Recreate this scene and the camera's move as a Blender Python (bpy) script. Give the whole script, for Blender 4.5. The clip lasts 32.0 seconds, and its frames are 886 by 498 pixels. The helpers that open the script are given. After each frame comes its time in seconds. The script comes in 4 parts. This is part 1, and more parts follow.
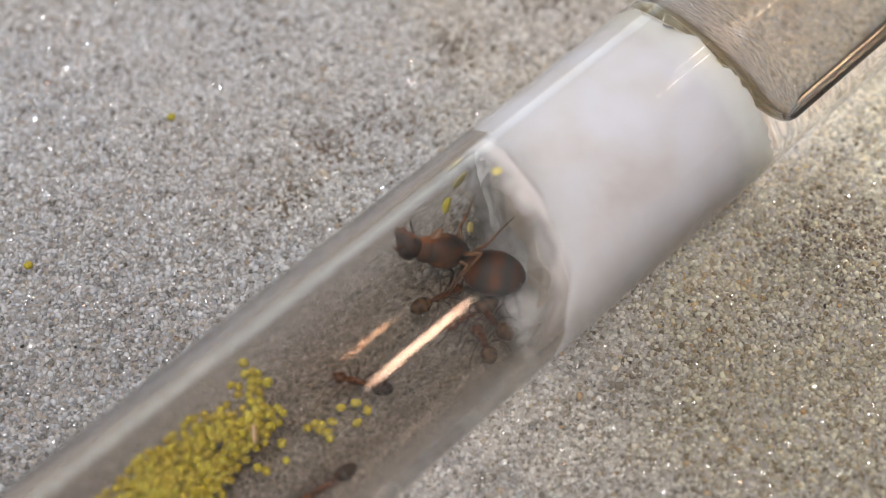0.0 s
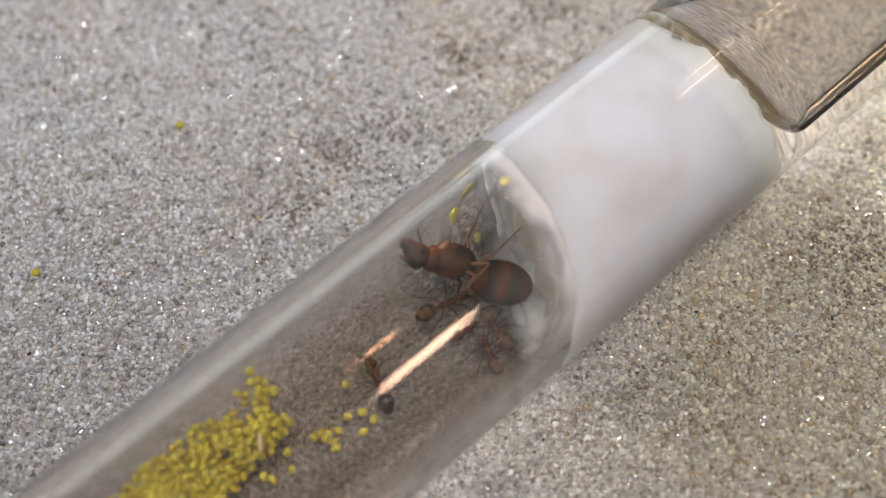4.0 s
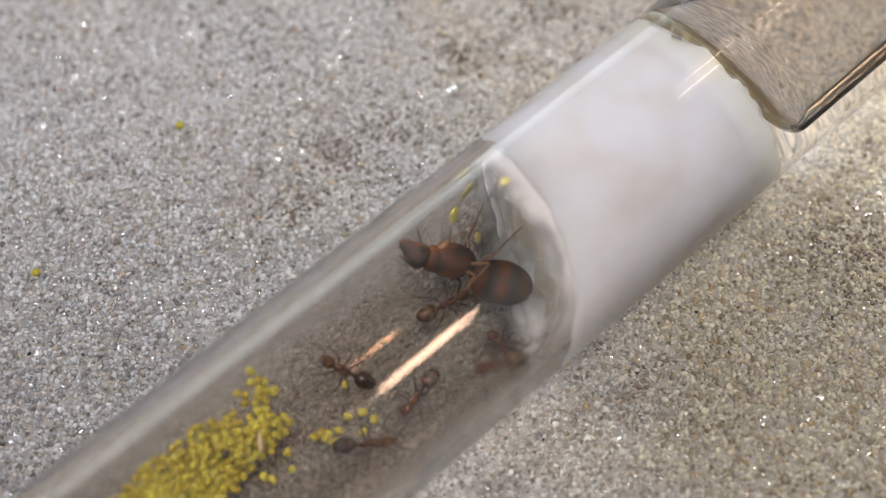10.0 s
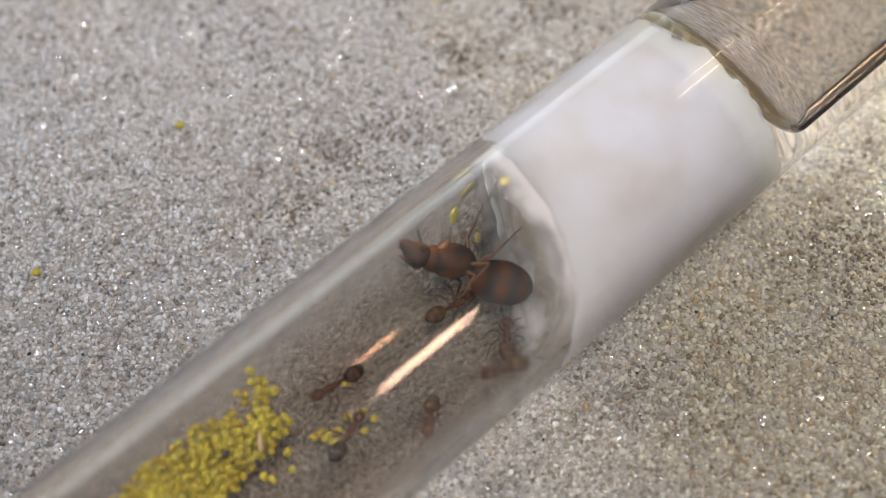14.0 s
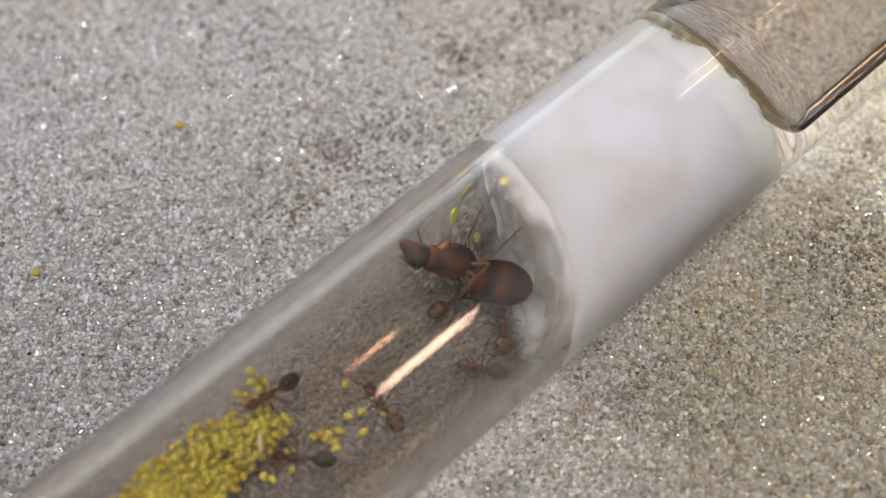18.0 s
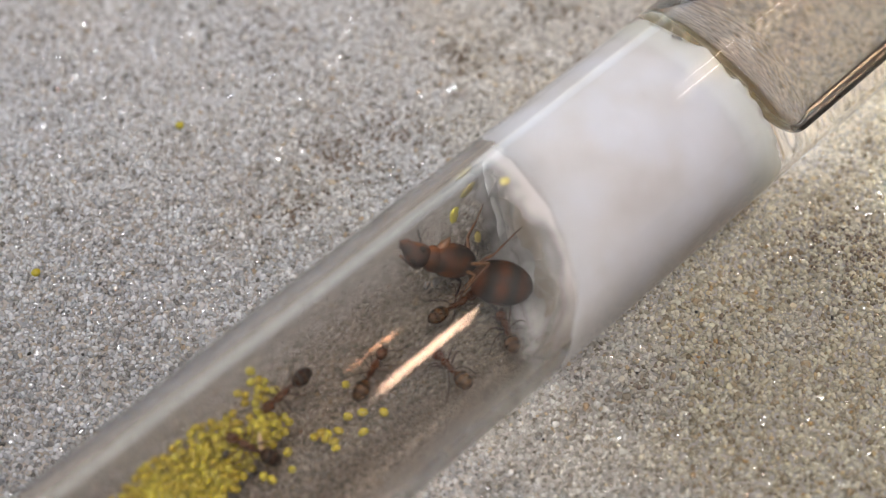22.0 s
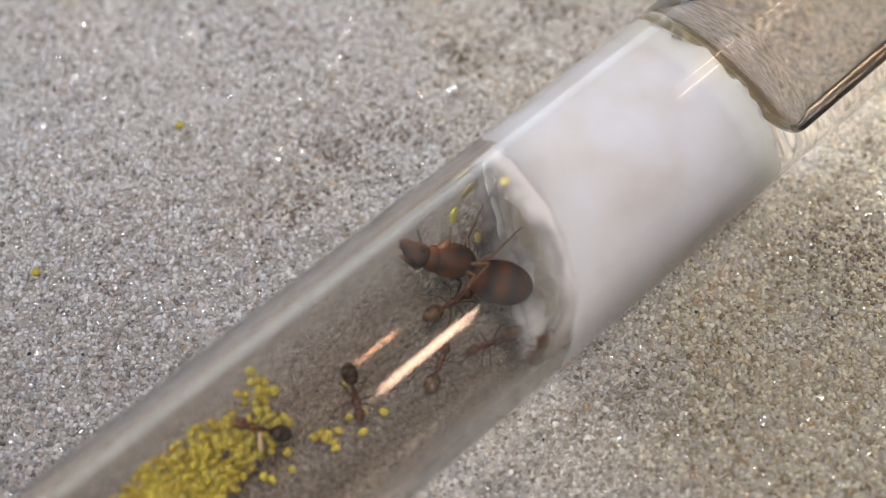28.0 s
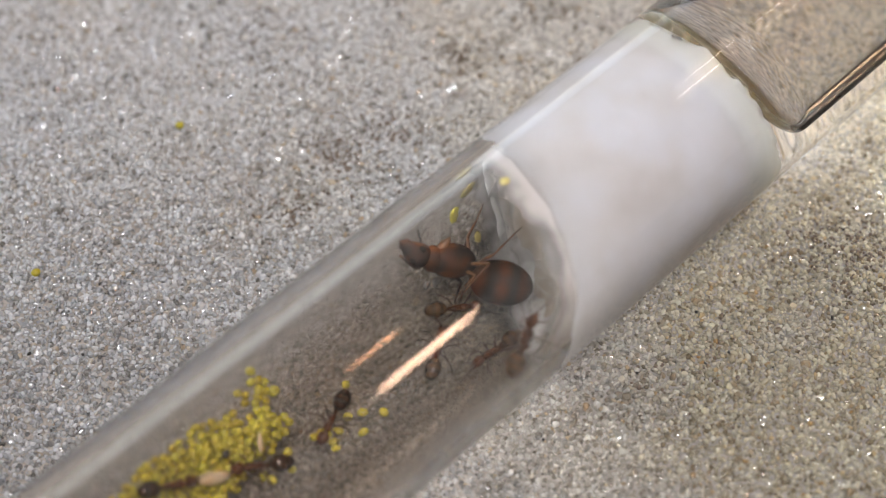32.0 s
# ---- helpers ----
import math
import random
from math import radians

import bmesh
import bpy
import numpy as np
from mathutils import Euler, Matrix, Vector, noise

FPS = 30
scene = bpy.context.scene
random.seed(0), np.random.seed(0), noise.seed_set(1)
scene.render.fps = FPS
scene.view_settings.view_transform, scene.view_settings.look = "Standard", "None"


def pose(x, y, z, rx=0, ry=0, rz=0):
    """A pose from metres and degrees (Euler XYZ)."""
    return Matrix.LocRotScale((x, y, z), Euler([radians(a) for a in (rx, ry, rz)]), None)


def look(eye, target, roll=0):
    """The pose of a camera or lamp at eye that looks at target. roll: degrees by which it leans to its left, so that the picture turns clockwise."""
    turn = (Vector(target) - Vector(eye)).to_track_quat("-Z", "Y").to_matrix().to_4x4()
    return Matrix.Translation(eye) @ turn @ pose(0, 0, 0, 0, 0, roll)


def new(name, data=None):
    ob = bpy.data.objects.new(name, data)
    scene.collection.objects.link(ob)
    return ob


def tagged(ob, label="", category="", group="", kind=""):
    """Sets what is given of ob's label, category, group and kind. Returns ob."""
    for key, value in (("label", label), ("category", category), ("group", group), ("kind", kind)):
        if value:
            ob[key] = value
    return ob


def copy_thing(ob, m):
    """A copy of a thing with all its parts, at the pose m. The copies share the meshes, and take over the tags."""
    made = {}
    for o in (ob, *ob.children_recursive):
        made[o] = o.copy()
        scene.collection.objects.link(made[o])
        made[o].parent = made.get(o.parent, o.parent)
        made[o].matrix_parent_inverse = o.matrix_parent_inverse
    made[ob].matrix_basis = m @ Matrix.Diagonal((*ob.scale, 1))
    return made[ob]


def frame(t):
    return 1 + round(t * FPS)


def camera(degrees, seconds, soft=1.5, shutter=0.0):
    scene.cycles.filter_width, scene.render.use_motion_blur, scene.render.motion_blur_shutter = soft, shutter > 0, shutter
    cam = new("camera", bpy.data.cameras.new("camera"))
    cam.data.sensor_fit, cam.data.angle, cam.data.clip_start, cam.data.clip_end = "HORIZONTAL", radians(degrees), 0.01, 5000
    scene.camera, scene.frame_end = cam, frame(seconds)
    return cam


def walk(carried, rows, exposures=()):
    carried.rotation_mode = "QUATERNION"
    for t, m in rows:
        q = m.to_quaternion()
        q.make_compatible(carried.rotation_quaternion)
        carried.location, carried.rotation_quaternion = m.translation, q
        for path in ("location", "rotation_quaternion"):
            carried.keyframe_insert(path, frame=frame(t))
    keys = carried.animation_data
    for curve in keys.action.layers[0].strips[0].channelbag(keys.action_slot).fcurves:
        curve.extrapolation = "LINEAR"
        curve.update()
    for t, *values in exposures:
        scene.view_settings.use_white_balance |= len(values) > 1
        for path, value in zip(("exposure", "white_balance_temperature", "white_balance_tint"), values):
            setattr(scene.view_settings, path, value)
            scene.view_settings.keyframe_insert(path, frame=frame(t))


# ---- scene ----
MM = 0.001
TURN = 44.974                    # heading of the tube's axis on the sand, degrees
AXIS = Vector((math.cos(radians(TURN)), math.sin(radians(TURN)), 0))
SIDE = Vector((-AXIS.y, AXIS.x, 0))
MID = Vector((5.605 * MM, -5.610 * MM, 7.5 * MM))   # a point on the tube's axis
R_OUT, R_IN, R_WET = 8.0, 7.0, 7.5   # glass radii, mm: outside, bore, bore behind the plug
COTTON_A, COTTON_B = 0.4, 19.4   # the plug's ends along the tube, mm

# ---- camera ----
cam = camera(28, 32.0, soft=0.6)
cam.data.dof.use_dof = True
cam.data.dof.focus_distance = 0.1280
cam.data.dof.aperture_fstop = 21.5
EYE = (0, -0.080298, 0.1061)


def aim(k):
    """The view at the part k of the small settling pan."""
    return look(EYE, (0.00055 * (1 - k), -0.00090 * (1 - k), 0))


walk(cam, [(0, aim(0)), (0.5, aim(0.21)), (1.0, aim(0.47)), (1.5, aim(0.70)), (2.0, aim(0.83)),
           (2.5, aim(0.93)), (3.0, aim(0.985)), (3.5, aim(1)), (17, aim(1)), (32, aim(1))])

# ---- light ----
scene.view_settings.exposure = 0.0
world = bpy.data.worlds.new("sky")
scene.world = world
world.use_nodes = True
sky = world.node_tree.nodes.new("ShaderNodeTexSky")
sky.sky_type, sky.sun_disc = "NISHITA", False
sky.sun_elevation, sky.sun_rotation = radians(35), radians(-40)
world.node_tree.links.new(sky.outputs[0], world.node_tree.nodes["Background"].inputs[0])
world.node_tree.nodes["Background"].inputs[1].default_value = 0.10


def area_lamp(name, eye, target, width, height, power, colour, roll=0):
    data = bpy.data.lights.new(name, "AREA")
    data.shape, data.size, data.size_y, data.energy, data.color = "RECTANGLE", width, height, power, colour
    ob = new(name, data)
    ob.matrix_world = look(eye, target, roll)
    return ob


skylight = area_lamp("skylight_daylight", (0.10, -0.70, 2.38), (0, 0, 0), 0.8, 0.8, 41, (0.965, 0.955, 1.0))
west_light = area_lamp("west_window_daylight", (-1.88, 0.70, 1.20), (0, 0.1, 0.2), 0.32, 0.32, 17, (0.92, 0.95, 1.0))
area_lamp("north_window_daylight", (-0.86, 1.88, 0.31), (-0.86, 0, 0.31), 1.3, 0.42, 1.6, (0.88, 0.94, 1.0))
skylight.data.cycles.max_bounces = 4
west_light.data.cycles.max_bounces = 4
area_lamp("warm_lamp_light", (1.311, -0.351, 1.187), (0, 0, 0), 0.12, 0.21, 1.9, (1.0, 0.60, 0.42), -23)
area_lamp("second_warm_lamp_light", (0.825, 0.578, 1.243), (0.02, 0.02, 0), 0.018, 0.24, 1.1, (1.0, 0.66, 0.40), 9)
# no real lamp: added to double the reflected line of the second lamp
area_lamp("third_warm_lamp_light", (0.660, 0.740, 1.243), (0.02, 0.02, 0), 0.018, 0.20, 0.9, (1.0, 0.66, 0.40), 9)


# ---- materials ----
def nodes_of(name):
    m = bpy.data.materials.new(name)
    m.use_nodes = True
    t = m.node_tree
    return m, t, t.nodes["Principled BSDF"], lambda a, b: t.links.new(a, b)


def ramp(tree, stops):
    r = tree.nodes.new("ShaderNodeValToRGB")
    e = r.color_ramp.elements
    while len(e) < len(stops):
        e.new(0.5)
    for k, (p, c) in zip(e, stops):
        k.position, k.color = p, (*c, 1)
    return r


def noise_node(tree, scale, detail=3, coord="Object"):
    tc = tree.nodes.new("ShaderNodeTexCoord")
    nz = tree.nodes.new("ShaderNodeTexNoise")
    nz.inputs["Scale"].default_value, nz.inputs["Detail"].default_value = scale, detail
    tree.links.new(tc.outputs[coord], nz.inputs["Vector"])
    return nz


def surface(name, stops, rough, scale, bump=0.0, bump_scale=None, depth=0.00005, specular=0.5, subsurface=0.0, radius=0.0005):
    """A noise-mottled surface: colour stops over a noise of that scale, and a fine bump."""
    m, t, p, link = nodes_of(name)
    nz = noise_node(t, scale, 4)
    r = ramp(t, stops)
    link(nz.outputs["Fac"], r.inputs[0])
    link(r.outputs[0], p.inputs["Base Color"])
    p.inputs["Roughness"].default_value = rough
    p.inputs["Specular IOR Level"].default_value = specular
    if subsurface:
        p.inputs["Subsurface Weight"].default_value = subsurface
        p.inputs["Subsurface Radius"].default_value = (1.0, 0.6, 0.4)
        p.inputs["Subsurface Scale"].default_value = radius
    if bump:
        b = t.nodes.new("ShaderNodeBump")
        n2 = noise_node(t, bump_scale or scale * 6, 5)
        b.inputs["Strength"].default_value, b.inputs["Distance"].default_value = bump, depth
        link(n2.outputs["Fac"], b.inputs["Height"])
        link(b.outputs[0], p.inputs["Normal"])
    return m


def clear(name, ior, rough=0.0, tint=(1, 1, 1)):
    m, t, p, link = nodes_of(name)
    p.inputs["Base Color"].default_value = (*tint, 1)
    p.inputs["Roughness"].default_value = rough
    p.inputs["IOR"].default_value = ior
    p.inputs["Transmission Weight"].default_value = 1
    return m


def grain_material():
    """Quartz: milky, clear and a few iron-stained grains, tanner towards one side of the bed, with light and shade
    painted in.
    """
    m, t, p, link = nodes_of("sand_grains")
    g = t.nodes.new("ShaderNodeNewGeometry")
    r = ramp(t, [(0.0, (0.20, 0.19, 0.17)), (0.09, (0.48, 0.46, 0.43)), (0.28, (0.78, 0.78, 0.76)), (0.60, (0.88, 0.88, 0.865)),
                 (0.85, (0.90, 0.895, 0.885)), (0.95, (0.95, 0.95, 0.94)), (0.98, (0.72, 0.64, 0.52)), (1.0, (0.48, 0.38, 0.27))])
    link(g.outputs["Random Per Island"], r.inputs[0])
    clearness = ramp(t, [(0.08, (0.2, 0.2, 0.2)), (0.14, (0.5, 0.5, 0.5)), (0.55, (0.4, 0.4, 0.4)), (0.9, (0.25, 0.25, 0.25))])
    link(g.outputs["Random Per Island"], clearness.inputs[0])
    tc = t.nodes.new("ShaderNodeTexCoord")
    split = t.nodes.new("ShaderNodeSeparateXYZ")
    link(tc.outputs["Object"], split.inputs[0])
    far_light = t.nodes.new("ShaderNodeMapRange")       # fall-off of light put into the grains: paler far away, clearer up close
    far_light.inputs["From Min"].default_value, far_light.inputs["From Max"].default_value = -0.020, 0.020
    far_light.inputs["To Min"].default_value, far_light.inputs["To Max"].default_value = 1.35, 0.5
    link(split.outputs["Y"], far_light.inputs["Value"])
    toned_clearness = t.nodes.new("ShaderNodeMath")
    toned_clearness.operation = "MULTIPLY"
    link(clearness.outputs[0], toned_clearness.inputs[0])
    link(far_light.outputs["Result"], toned_clearness.inputs[1])
    link(toned_clearness.outputs[0], p.inputs["Transmission Weight"])
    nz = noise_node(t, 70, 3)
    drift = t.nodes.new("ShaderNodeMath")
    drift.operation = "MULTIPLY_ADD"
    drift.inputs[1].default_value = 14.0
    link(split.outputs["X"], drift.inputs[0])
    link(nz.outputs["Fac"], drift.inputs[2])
    # cool shade on one side, warm light on the other, put into the colour
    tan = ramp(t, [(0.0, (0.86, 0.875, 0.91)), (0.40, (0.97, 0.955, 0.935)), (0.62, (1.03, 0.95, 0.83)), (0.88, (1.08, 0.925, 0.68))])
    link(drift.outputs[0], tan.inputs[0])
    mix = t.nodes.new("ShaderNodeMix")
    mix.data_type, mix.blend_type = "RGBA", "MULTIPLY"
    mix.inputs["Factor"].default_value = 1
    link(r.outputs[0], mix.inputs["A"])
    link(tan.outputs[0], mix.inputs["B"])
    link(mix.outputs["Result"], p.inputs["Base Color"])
    p.inputs["Roughness"].default_value = 0.03
    p.inputs["Specular IOR Level"].default_value = 0.7
    p.inputs["IOR"].default_value = 1.54
    p.inputs["Subsurface Weight"].default_value = 1.0
    p.inputs["Subsurface Radius"].default_value = (1.0, 0.95, 0.88)
    p.inputs["Subsurface Scale"].default_value = 0.0003
    return m


def banded(name, dark, light, count, rough=0.2, soft=0.35, mottle=0.35):
    """Chitin in bands across the x axis, with blotches."""
    m, t, p, link = nodes_of(name)
    tc = t.nodes.new("ShaderNodeTexCoord")
    wv = t.nodes.new("ShaderNodeTexWave")
    wv.wave_type, wv.bands_direction = "BANDS", "X"
    wv.inputs["Scale"].default_value = count
    wv.inputs["Distortion"].default_value = 1.6
    link(tc.outputs["Generated"], wv.inputs["Vector"])
    r = ramp(t, [(0.5 - soft, dark), (0.5 + soft, light)])
    link(wv.outputs["Fac"], r.inputs[0])
    nz = noise_node(t, 4.0, 3, "Generated")
    blot = ramp(t, [(0.35, (1 - mottle,) * 3), (0.7, (1, 1, 1))])
    link(nz.outputs["Fac"], blot.inputs[0])
    mix = t.nodes.new("ShaderNodeMix")
    mix.data_type, mix.blend_type = "RGBA", "MULTIPLY"
    mix.inputs["Factor"].default_value = 1
    link(r.outputs[0], mix.inputs["A"])
    link(blot.outputs[0], mix.inputs["B"])
    link(mix.outputs["Result"], p.inputs["Base Color"])
    p.inputs["Roughness"].default_value = rough
    p.inputs["Specular IOR Level"].default_value = 0.5 if rough < 0.3 else 0.2
    p.inputs["Subsurface Weight"].default_value = 0.25
    p.inputs["Subsurface Scale"].default_value = 0.0004
    p.inputs["Subsurface Radius"].default_value = (1.0, 0.5, 0.2)
    return m


def egg_material():
    m, t, p, link = nodes_of("yellow_egg")
    info = t.nodes.new("ShaderNodeObjectInfo")
    g = t.nodes.new("ShaderNodeNewGeometry")
    add = t.nodes.new("ShaderNodeMath")
    add.operation = "ADD"
    link(info.outputs["Random"], add.inputs[0])
    link(g.outputs["Random Per Island"], add.inputs[1])
    half = t.nodes.new("ShaderNodeMath")
    half.operation = "MULTIPLY"
    half.inputs[1].default_value = 0.5
    link(add.outputs[0], half.inputs[0])
    r = ramp(t, [(0.1, (0.25, 0.165, 0.012)), (0.35, (0.30, 0.23, 0.015)), (0.7, (0.345, 0.295, 0.02)), (0.95, (0.40, 0.37, 0.045))])
    link(half.outputs[0], r.inputs[0])
    link(r.outputs[0], p.inputs["Base Color"])
    b = t.nodes.new("ShaderNodeBump")
    b.inputs["Strength"].default_value, b.inputs["Distance"].default_value = 0.12, 0.00003
    link(noise_node(t, 5000, 3).outputs["Fac"], b.inputs["Height"])
    link(b.outputs[0], p.inputs["Normal"])
    p.inputs["Roughness"].default_value = 0.5
    p.inputs["Subsurface Weight"].default_value = 0.9
    p.inputs["Subsurface Scale"].default_value = 0.0008
    p.inputs["Subsurface Radius"].default_value = (1.0, 0.9, 0.25)
    return m


def fogged_glass():
    """Clear glass with a film of condensation along its lowest line."""
    m = clear("glass", 1.50, 0.0, (0.95, 0.935, 0.915))
    t = m.node_tree
    p = t.nodes["Principled BSDF"]
    tc = t.nodes.new("ShaderNodeTexCoord")
    split = t.nodes.new("ShaderNodeSeparateXYZ")
    low = t.nodes.new("ShaderNodeMapRange")
    low.inputs["From Min"].default_value, low.inputs["From Max"].default_value = 0.0032, 0.0008
    low.inputs["To Min"].default_value, low.inputs["To Max"].default_value = 0.0, 0.012
    t.links.new(tc.outputs["Object"], split.inputs[0])
    t.links.new(split.outputs["Z"], low.inputs["Value"])
    t.links.new(low.outputs["Result"], p.inputs["Roughness"])
    return m


def cotton_material():
    """Wet cotton wool: white with stained tufts, faintly green where it stands in the water."""
    m = surface("wet_cotton", [(0.30, (0.43, 0.415, 0.405)), (0.44, (0.47, 0.468, 0.47)), (0.58, (0.49, 0.50, 0.525)), (0.8, (0.51, 0.53, 0.57))], 0.85, 200, 0.25, 900, 0.0003,
                subsurface=0.7, radius=0.004)
    t = m.node_tree
    p = t.nodes["Principled BSDF"]
    p.inputs["Subsurface Weight"].default_value = 1.0
    p.inputs["Subsurface Radius"].default_value = (1.0, 0.97, 0.93)
    p.inputs["Subsurface Scale"].default_value = 0.010
    tc = t.nodes.new("ShaderNodeTexCoord")
    along = t.nodes.new("ShaderNodeVectorMath")
    along.operation = "DOT_PRODUCT"
    along.inputs[1].default_value = AXIS
    t.links.new(tc.outputs["Object"], along.inputs[0])
    soaked = t.nodes.new("ShaderNodeMapRange")
    soaked.inputs["From Min"].default_value, soaked.inputs["From Max"].default_value = 0.0145, 0.0185
    t.links.new(along.outputs["Value"], soaked.inputs["Value"])
    mix = t.nodes.new("ShaderNodeMix")
    mix.data_type, mix.blend_type = "RGBA", "MULTIPLY"
    mix.inputs["B"].default_value = (0.90, 0.97, 0.80, 1)
    old = p.inputs["Base Color"].links[0].from_socket
    t.links.new(soaked.outputs["Result"], mix.inputs["Factor"])
    t.links.new(old, mix.inputs["A"])
    off_axis, across, away = (t.nodes.new("ShaderNodeVectorMath") for k in range(3))
    off_axis.operation, across.operation, away.operation = "SUBTRACT", "CROSS_PRODUCT", "LENGTH"
    off_axis.inputs[1].default_value, across.inputs[1].default_value = MID, AXIS
    t.links.new(tc.outputs["Object"], off_axis.inputs[0])
    t.links.new(off_axis.outputs[0], across.inputs[0])
    t.links.new(across.outputs[0], away.inputs[0])
    face = t.nodes.new("ShaderNodeMapRange")
    face.inputs["From Min"].default_value, face.inputs["From Max"].default_value = 0.0066, 0.0050
    t.links.new(away.outputs["Value"], face.inputs["Value"])
    stain_dim = t.nodes.new("ShaderNodeMix")
    stain_dim.data_type, stain_dim.blend_type = "RGBA", "MULTIPLY"
    stain_dim.inputs["B"].default_value = (0.86, 0.74, 0.60, 1)
    t.links.new(face.outputs["Result"], stain_dim.inputs["Factor"])
    t.links.new(mix.outputs["Result"], stain_dim.inputs["A"])
    t.links.new(stain_dim.outputs["Result"], p.inputs["Base Color"])
    return m


def wisp_material():
    """Teased-out cotton, thin enough to see through where few fibres lie."""
    m, t, p, link = nodes_of("cotton_wisp")
    t.nodes.remove(p)
    a = t.nodes.new("ShaderNodeAttribute")
    a.attribute_name = "wisp_thickness"
    tufts = ramp(t, [(0.33, (0.0, 0.0, 0.0)), (0.68, (1, 1, 1))])
    link(noise_node(t, 420, 7).outputs["Fac"], tufts.inputs[0])
    # dense where thickness is 1; in between the tufts break it up
    cover = t.nodes.new("ShaderNodeMath")
    cover.operation = "MULTIPLY_ADD"
    cover.inputs[1].default_value = 0.5
    lift = t.nodes.new("ShaderNodeMath")
    lift.operation = "MULTIPLY_ADD"
    lift.inputs[1].default_value, lift.inputs[2].default_value = 1.75, -0.5
    link(a.outputs["Fac"], lift.inputs[0])
    link(tufts.outputs[0], cover.inputs[0])
    link(lift.outputs[0], cover.inputs[2])
    held = t.nodes.new("ShaderNodeMapRange")
    held.interpolation_type = "SMOOTHSTEP"
    link(cover.outputs[0], held.inputs["Value"])
    colour = ramp(t, [(0.3, (0.54, 0.53, 0.525)), (0.7, (0.61, 0.62, 0.645))])
    link(noise_node(t, 200, 4).outputs["Fac"], colour.inputs[0])
    lit, lit_through = t.nodes.new("ShaderNodeBsdfDiffuse"), t.nodes.new("ShaderNodeBsdfTranslucent")
    both, mix = t.nodes.new("ShaderNodeMixShader"), t.nodes.new("ShaderNodeMixShader")
    both.inputs[0].default_value = 0.35
    link(colour.outputs[0], lit.inputs[0])
    link(colour.outputs[0], lit_through.inputs[0])
    link(lit.outputs[0], both.inputs[1])
    link(lit_through.outputs[0], both.inputs[2])
    link(held.outputs["Result"], mix.inputs[0])
    link(t.nodes.new("ShaderNodeBsdfTransparent").outputs[0], mix.inputs[1])
    link(both.outputs[0], mix.inputs[2])
    link(mix.outputs[0], t.nodes["Material Output"].inputs["Surface"])
    return m


def haze_material():
    """A dull whitish bloom dried onto the inside of the glass, in faint streaks along the tube; side glare and dimming
    painted in.
    """
    m, t, p, link = nodes_of("mineral_haze_and_glare")
    t.nodes.remove(p)
    tc = t.nodes.new("ShaderNodeTexCoord")
    turn = t.nodes.new("ShaderNodeMapping")
    turn.inputs["Rotation"].default_value = (0, 0, radians(-TURN))
    stretch = t.nodes.new("ShaderNodeMapping")
    stretch.inputs["Scale"].default_value = (60, 700, 700)
    nz = t.nodes.new("ShaderNodeTexNoise")
    nz.inputs["Scale"].default_value, nz.inputs["Detail"].default_value = 1.0, 5
    link(tc.outputs["Object"], turn.inputs[0])
    link(turn.outputs[0], stretch.inputs[0])
    link(stretch.outputs[0], nz.inputs["Vector"])
    cover = ramp(t, [(0.3, (0.16, 0.16, 0.16)), (0.7, (0.30, 0.30, 0.30))])
    link(nz.outputs["Fac"], cover.inputs[0])
    lit, lit_through = t.nodes.new("ShaderNodeBsdfDiffuse"), t.nodes.new("ShaderNodeBsdfTranslucent")
    lit.inputs[0].default_value = lit_through.inputs[0].default_value = (0.58, 0.545, 0.53, 1)
    body, mix = t.nodes.new("ShaderNodeMixShader"), t.nodes.new("ShaderNodeMixShader")
    body.inputs[0].default_value = 0.5
    link(lit.outputs[0], body.inputs[1])
    link(lit_through.outputs[0], body.inputs[2])
    along = t.nodes.new("ShaderNodeVectorMath")
    along.operation = "DOT_PRODUCT"
    along.inputs[1].default_value = AXIS
    link(tc.outputs["Object"], along.inputs[0])
    open_part = t.nodes.new("ShaderNodeMapRange")
    open_part.inputs["From Min"].default_value, open_part.inputs["From Max"].default_value = 0.0012, -0.004
    link(along.outputs["Value"], open_part.inputs["Value"])
    sideways = t.nodes.new("ShaderNodeVectorMath")
    sideways.operation = "DOT_PRODUCT"
    sideways.inputs[1].default_value = SIDE
    link(tc.outputs["Object"], sideways.inputs[0])
    spread = t.nodes.new("ShaderNodeMapRange")
    spread.inputs["From Min"].default_value, spread.inputs["From Max"].default_value = MID.dot(SIDE) - 0.007, MID.dot(SIDE) + 0.007
    link(sideways.outputs["Value"], spread.inputs["Value"])
    # far side: soft window reflection painted in as denser haze
    bands = ramp(t, [(0.0, (0.05, 0.05, 0.05)), (0.70, (0.05, 0.05, 0.05)), (0.86, (0.45, 0.45, 0.45)), (0.97, (1, 1, 1))])
    link(spread.outputs["Result"], bands.inputs[0])
    near_side = t.nodes.new("ShaderNodeMapRange")
    near_side.inputs["From Min"].default_value, near_side.inputs["From Max"].default_value = 0.32, 0.12
    link(spread.outputs["Result"], near_side.inputs["Value"])
    split = t.nodes.new("ShaderNodeSeparateXYZ")
    link(tc.outputs["Object"], split.inputs[0])
    height = t.nodes.new("ShaderNodeMapRange")
    height.inputs["From Min"].default_value, height.inputs["From Max"].default_value = MID.z - 0.007, MID.z + 0.007
    link(split.outputs["Z"], height.inputs["Value"])
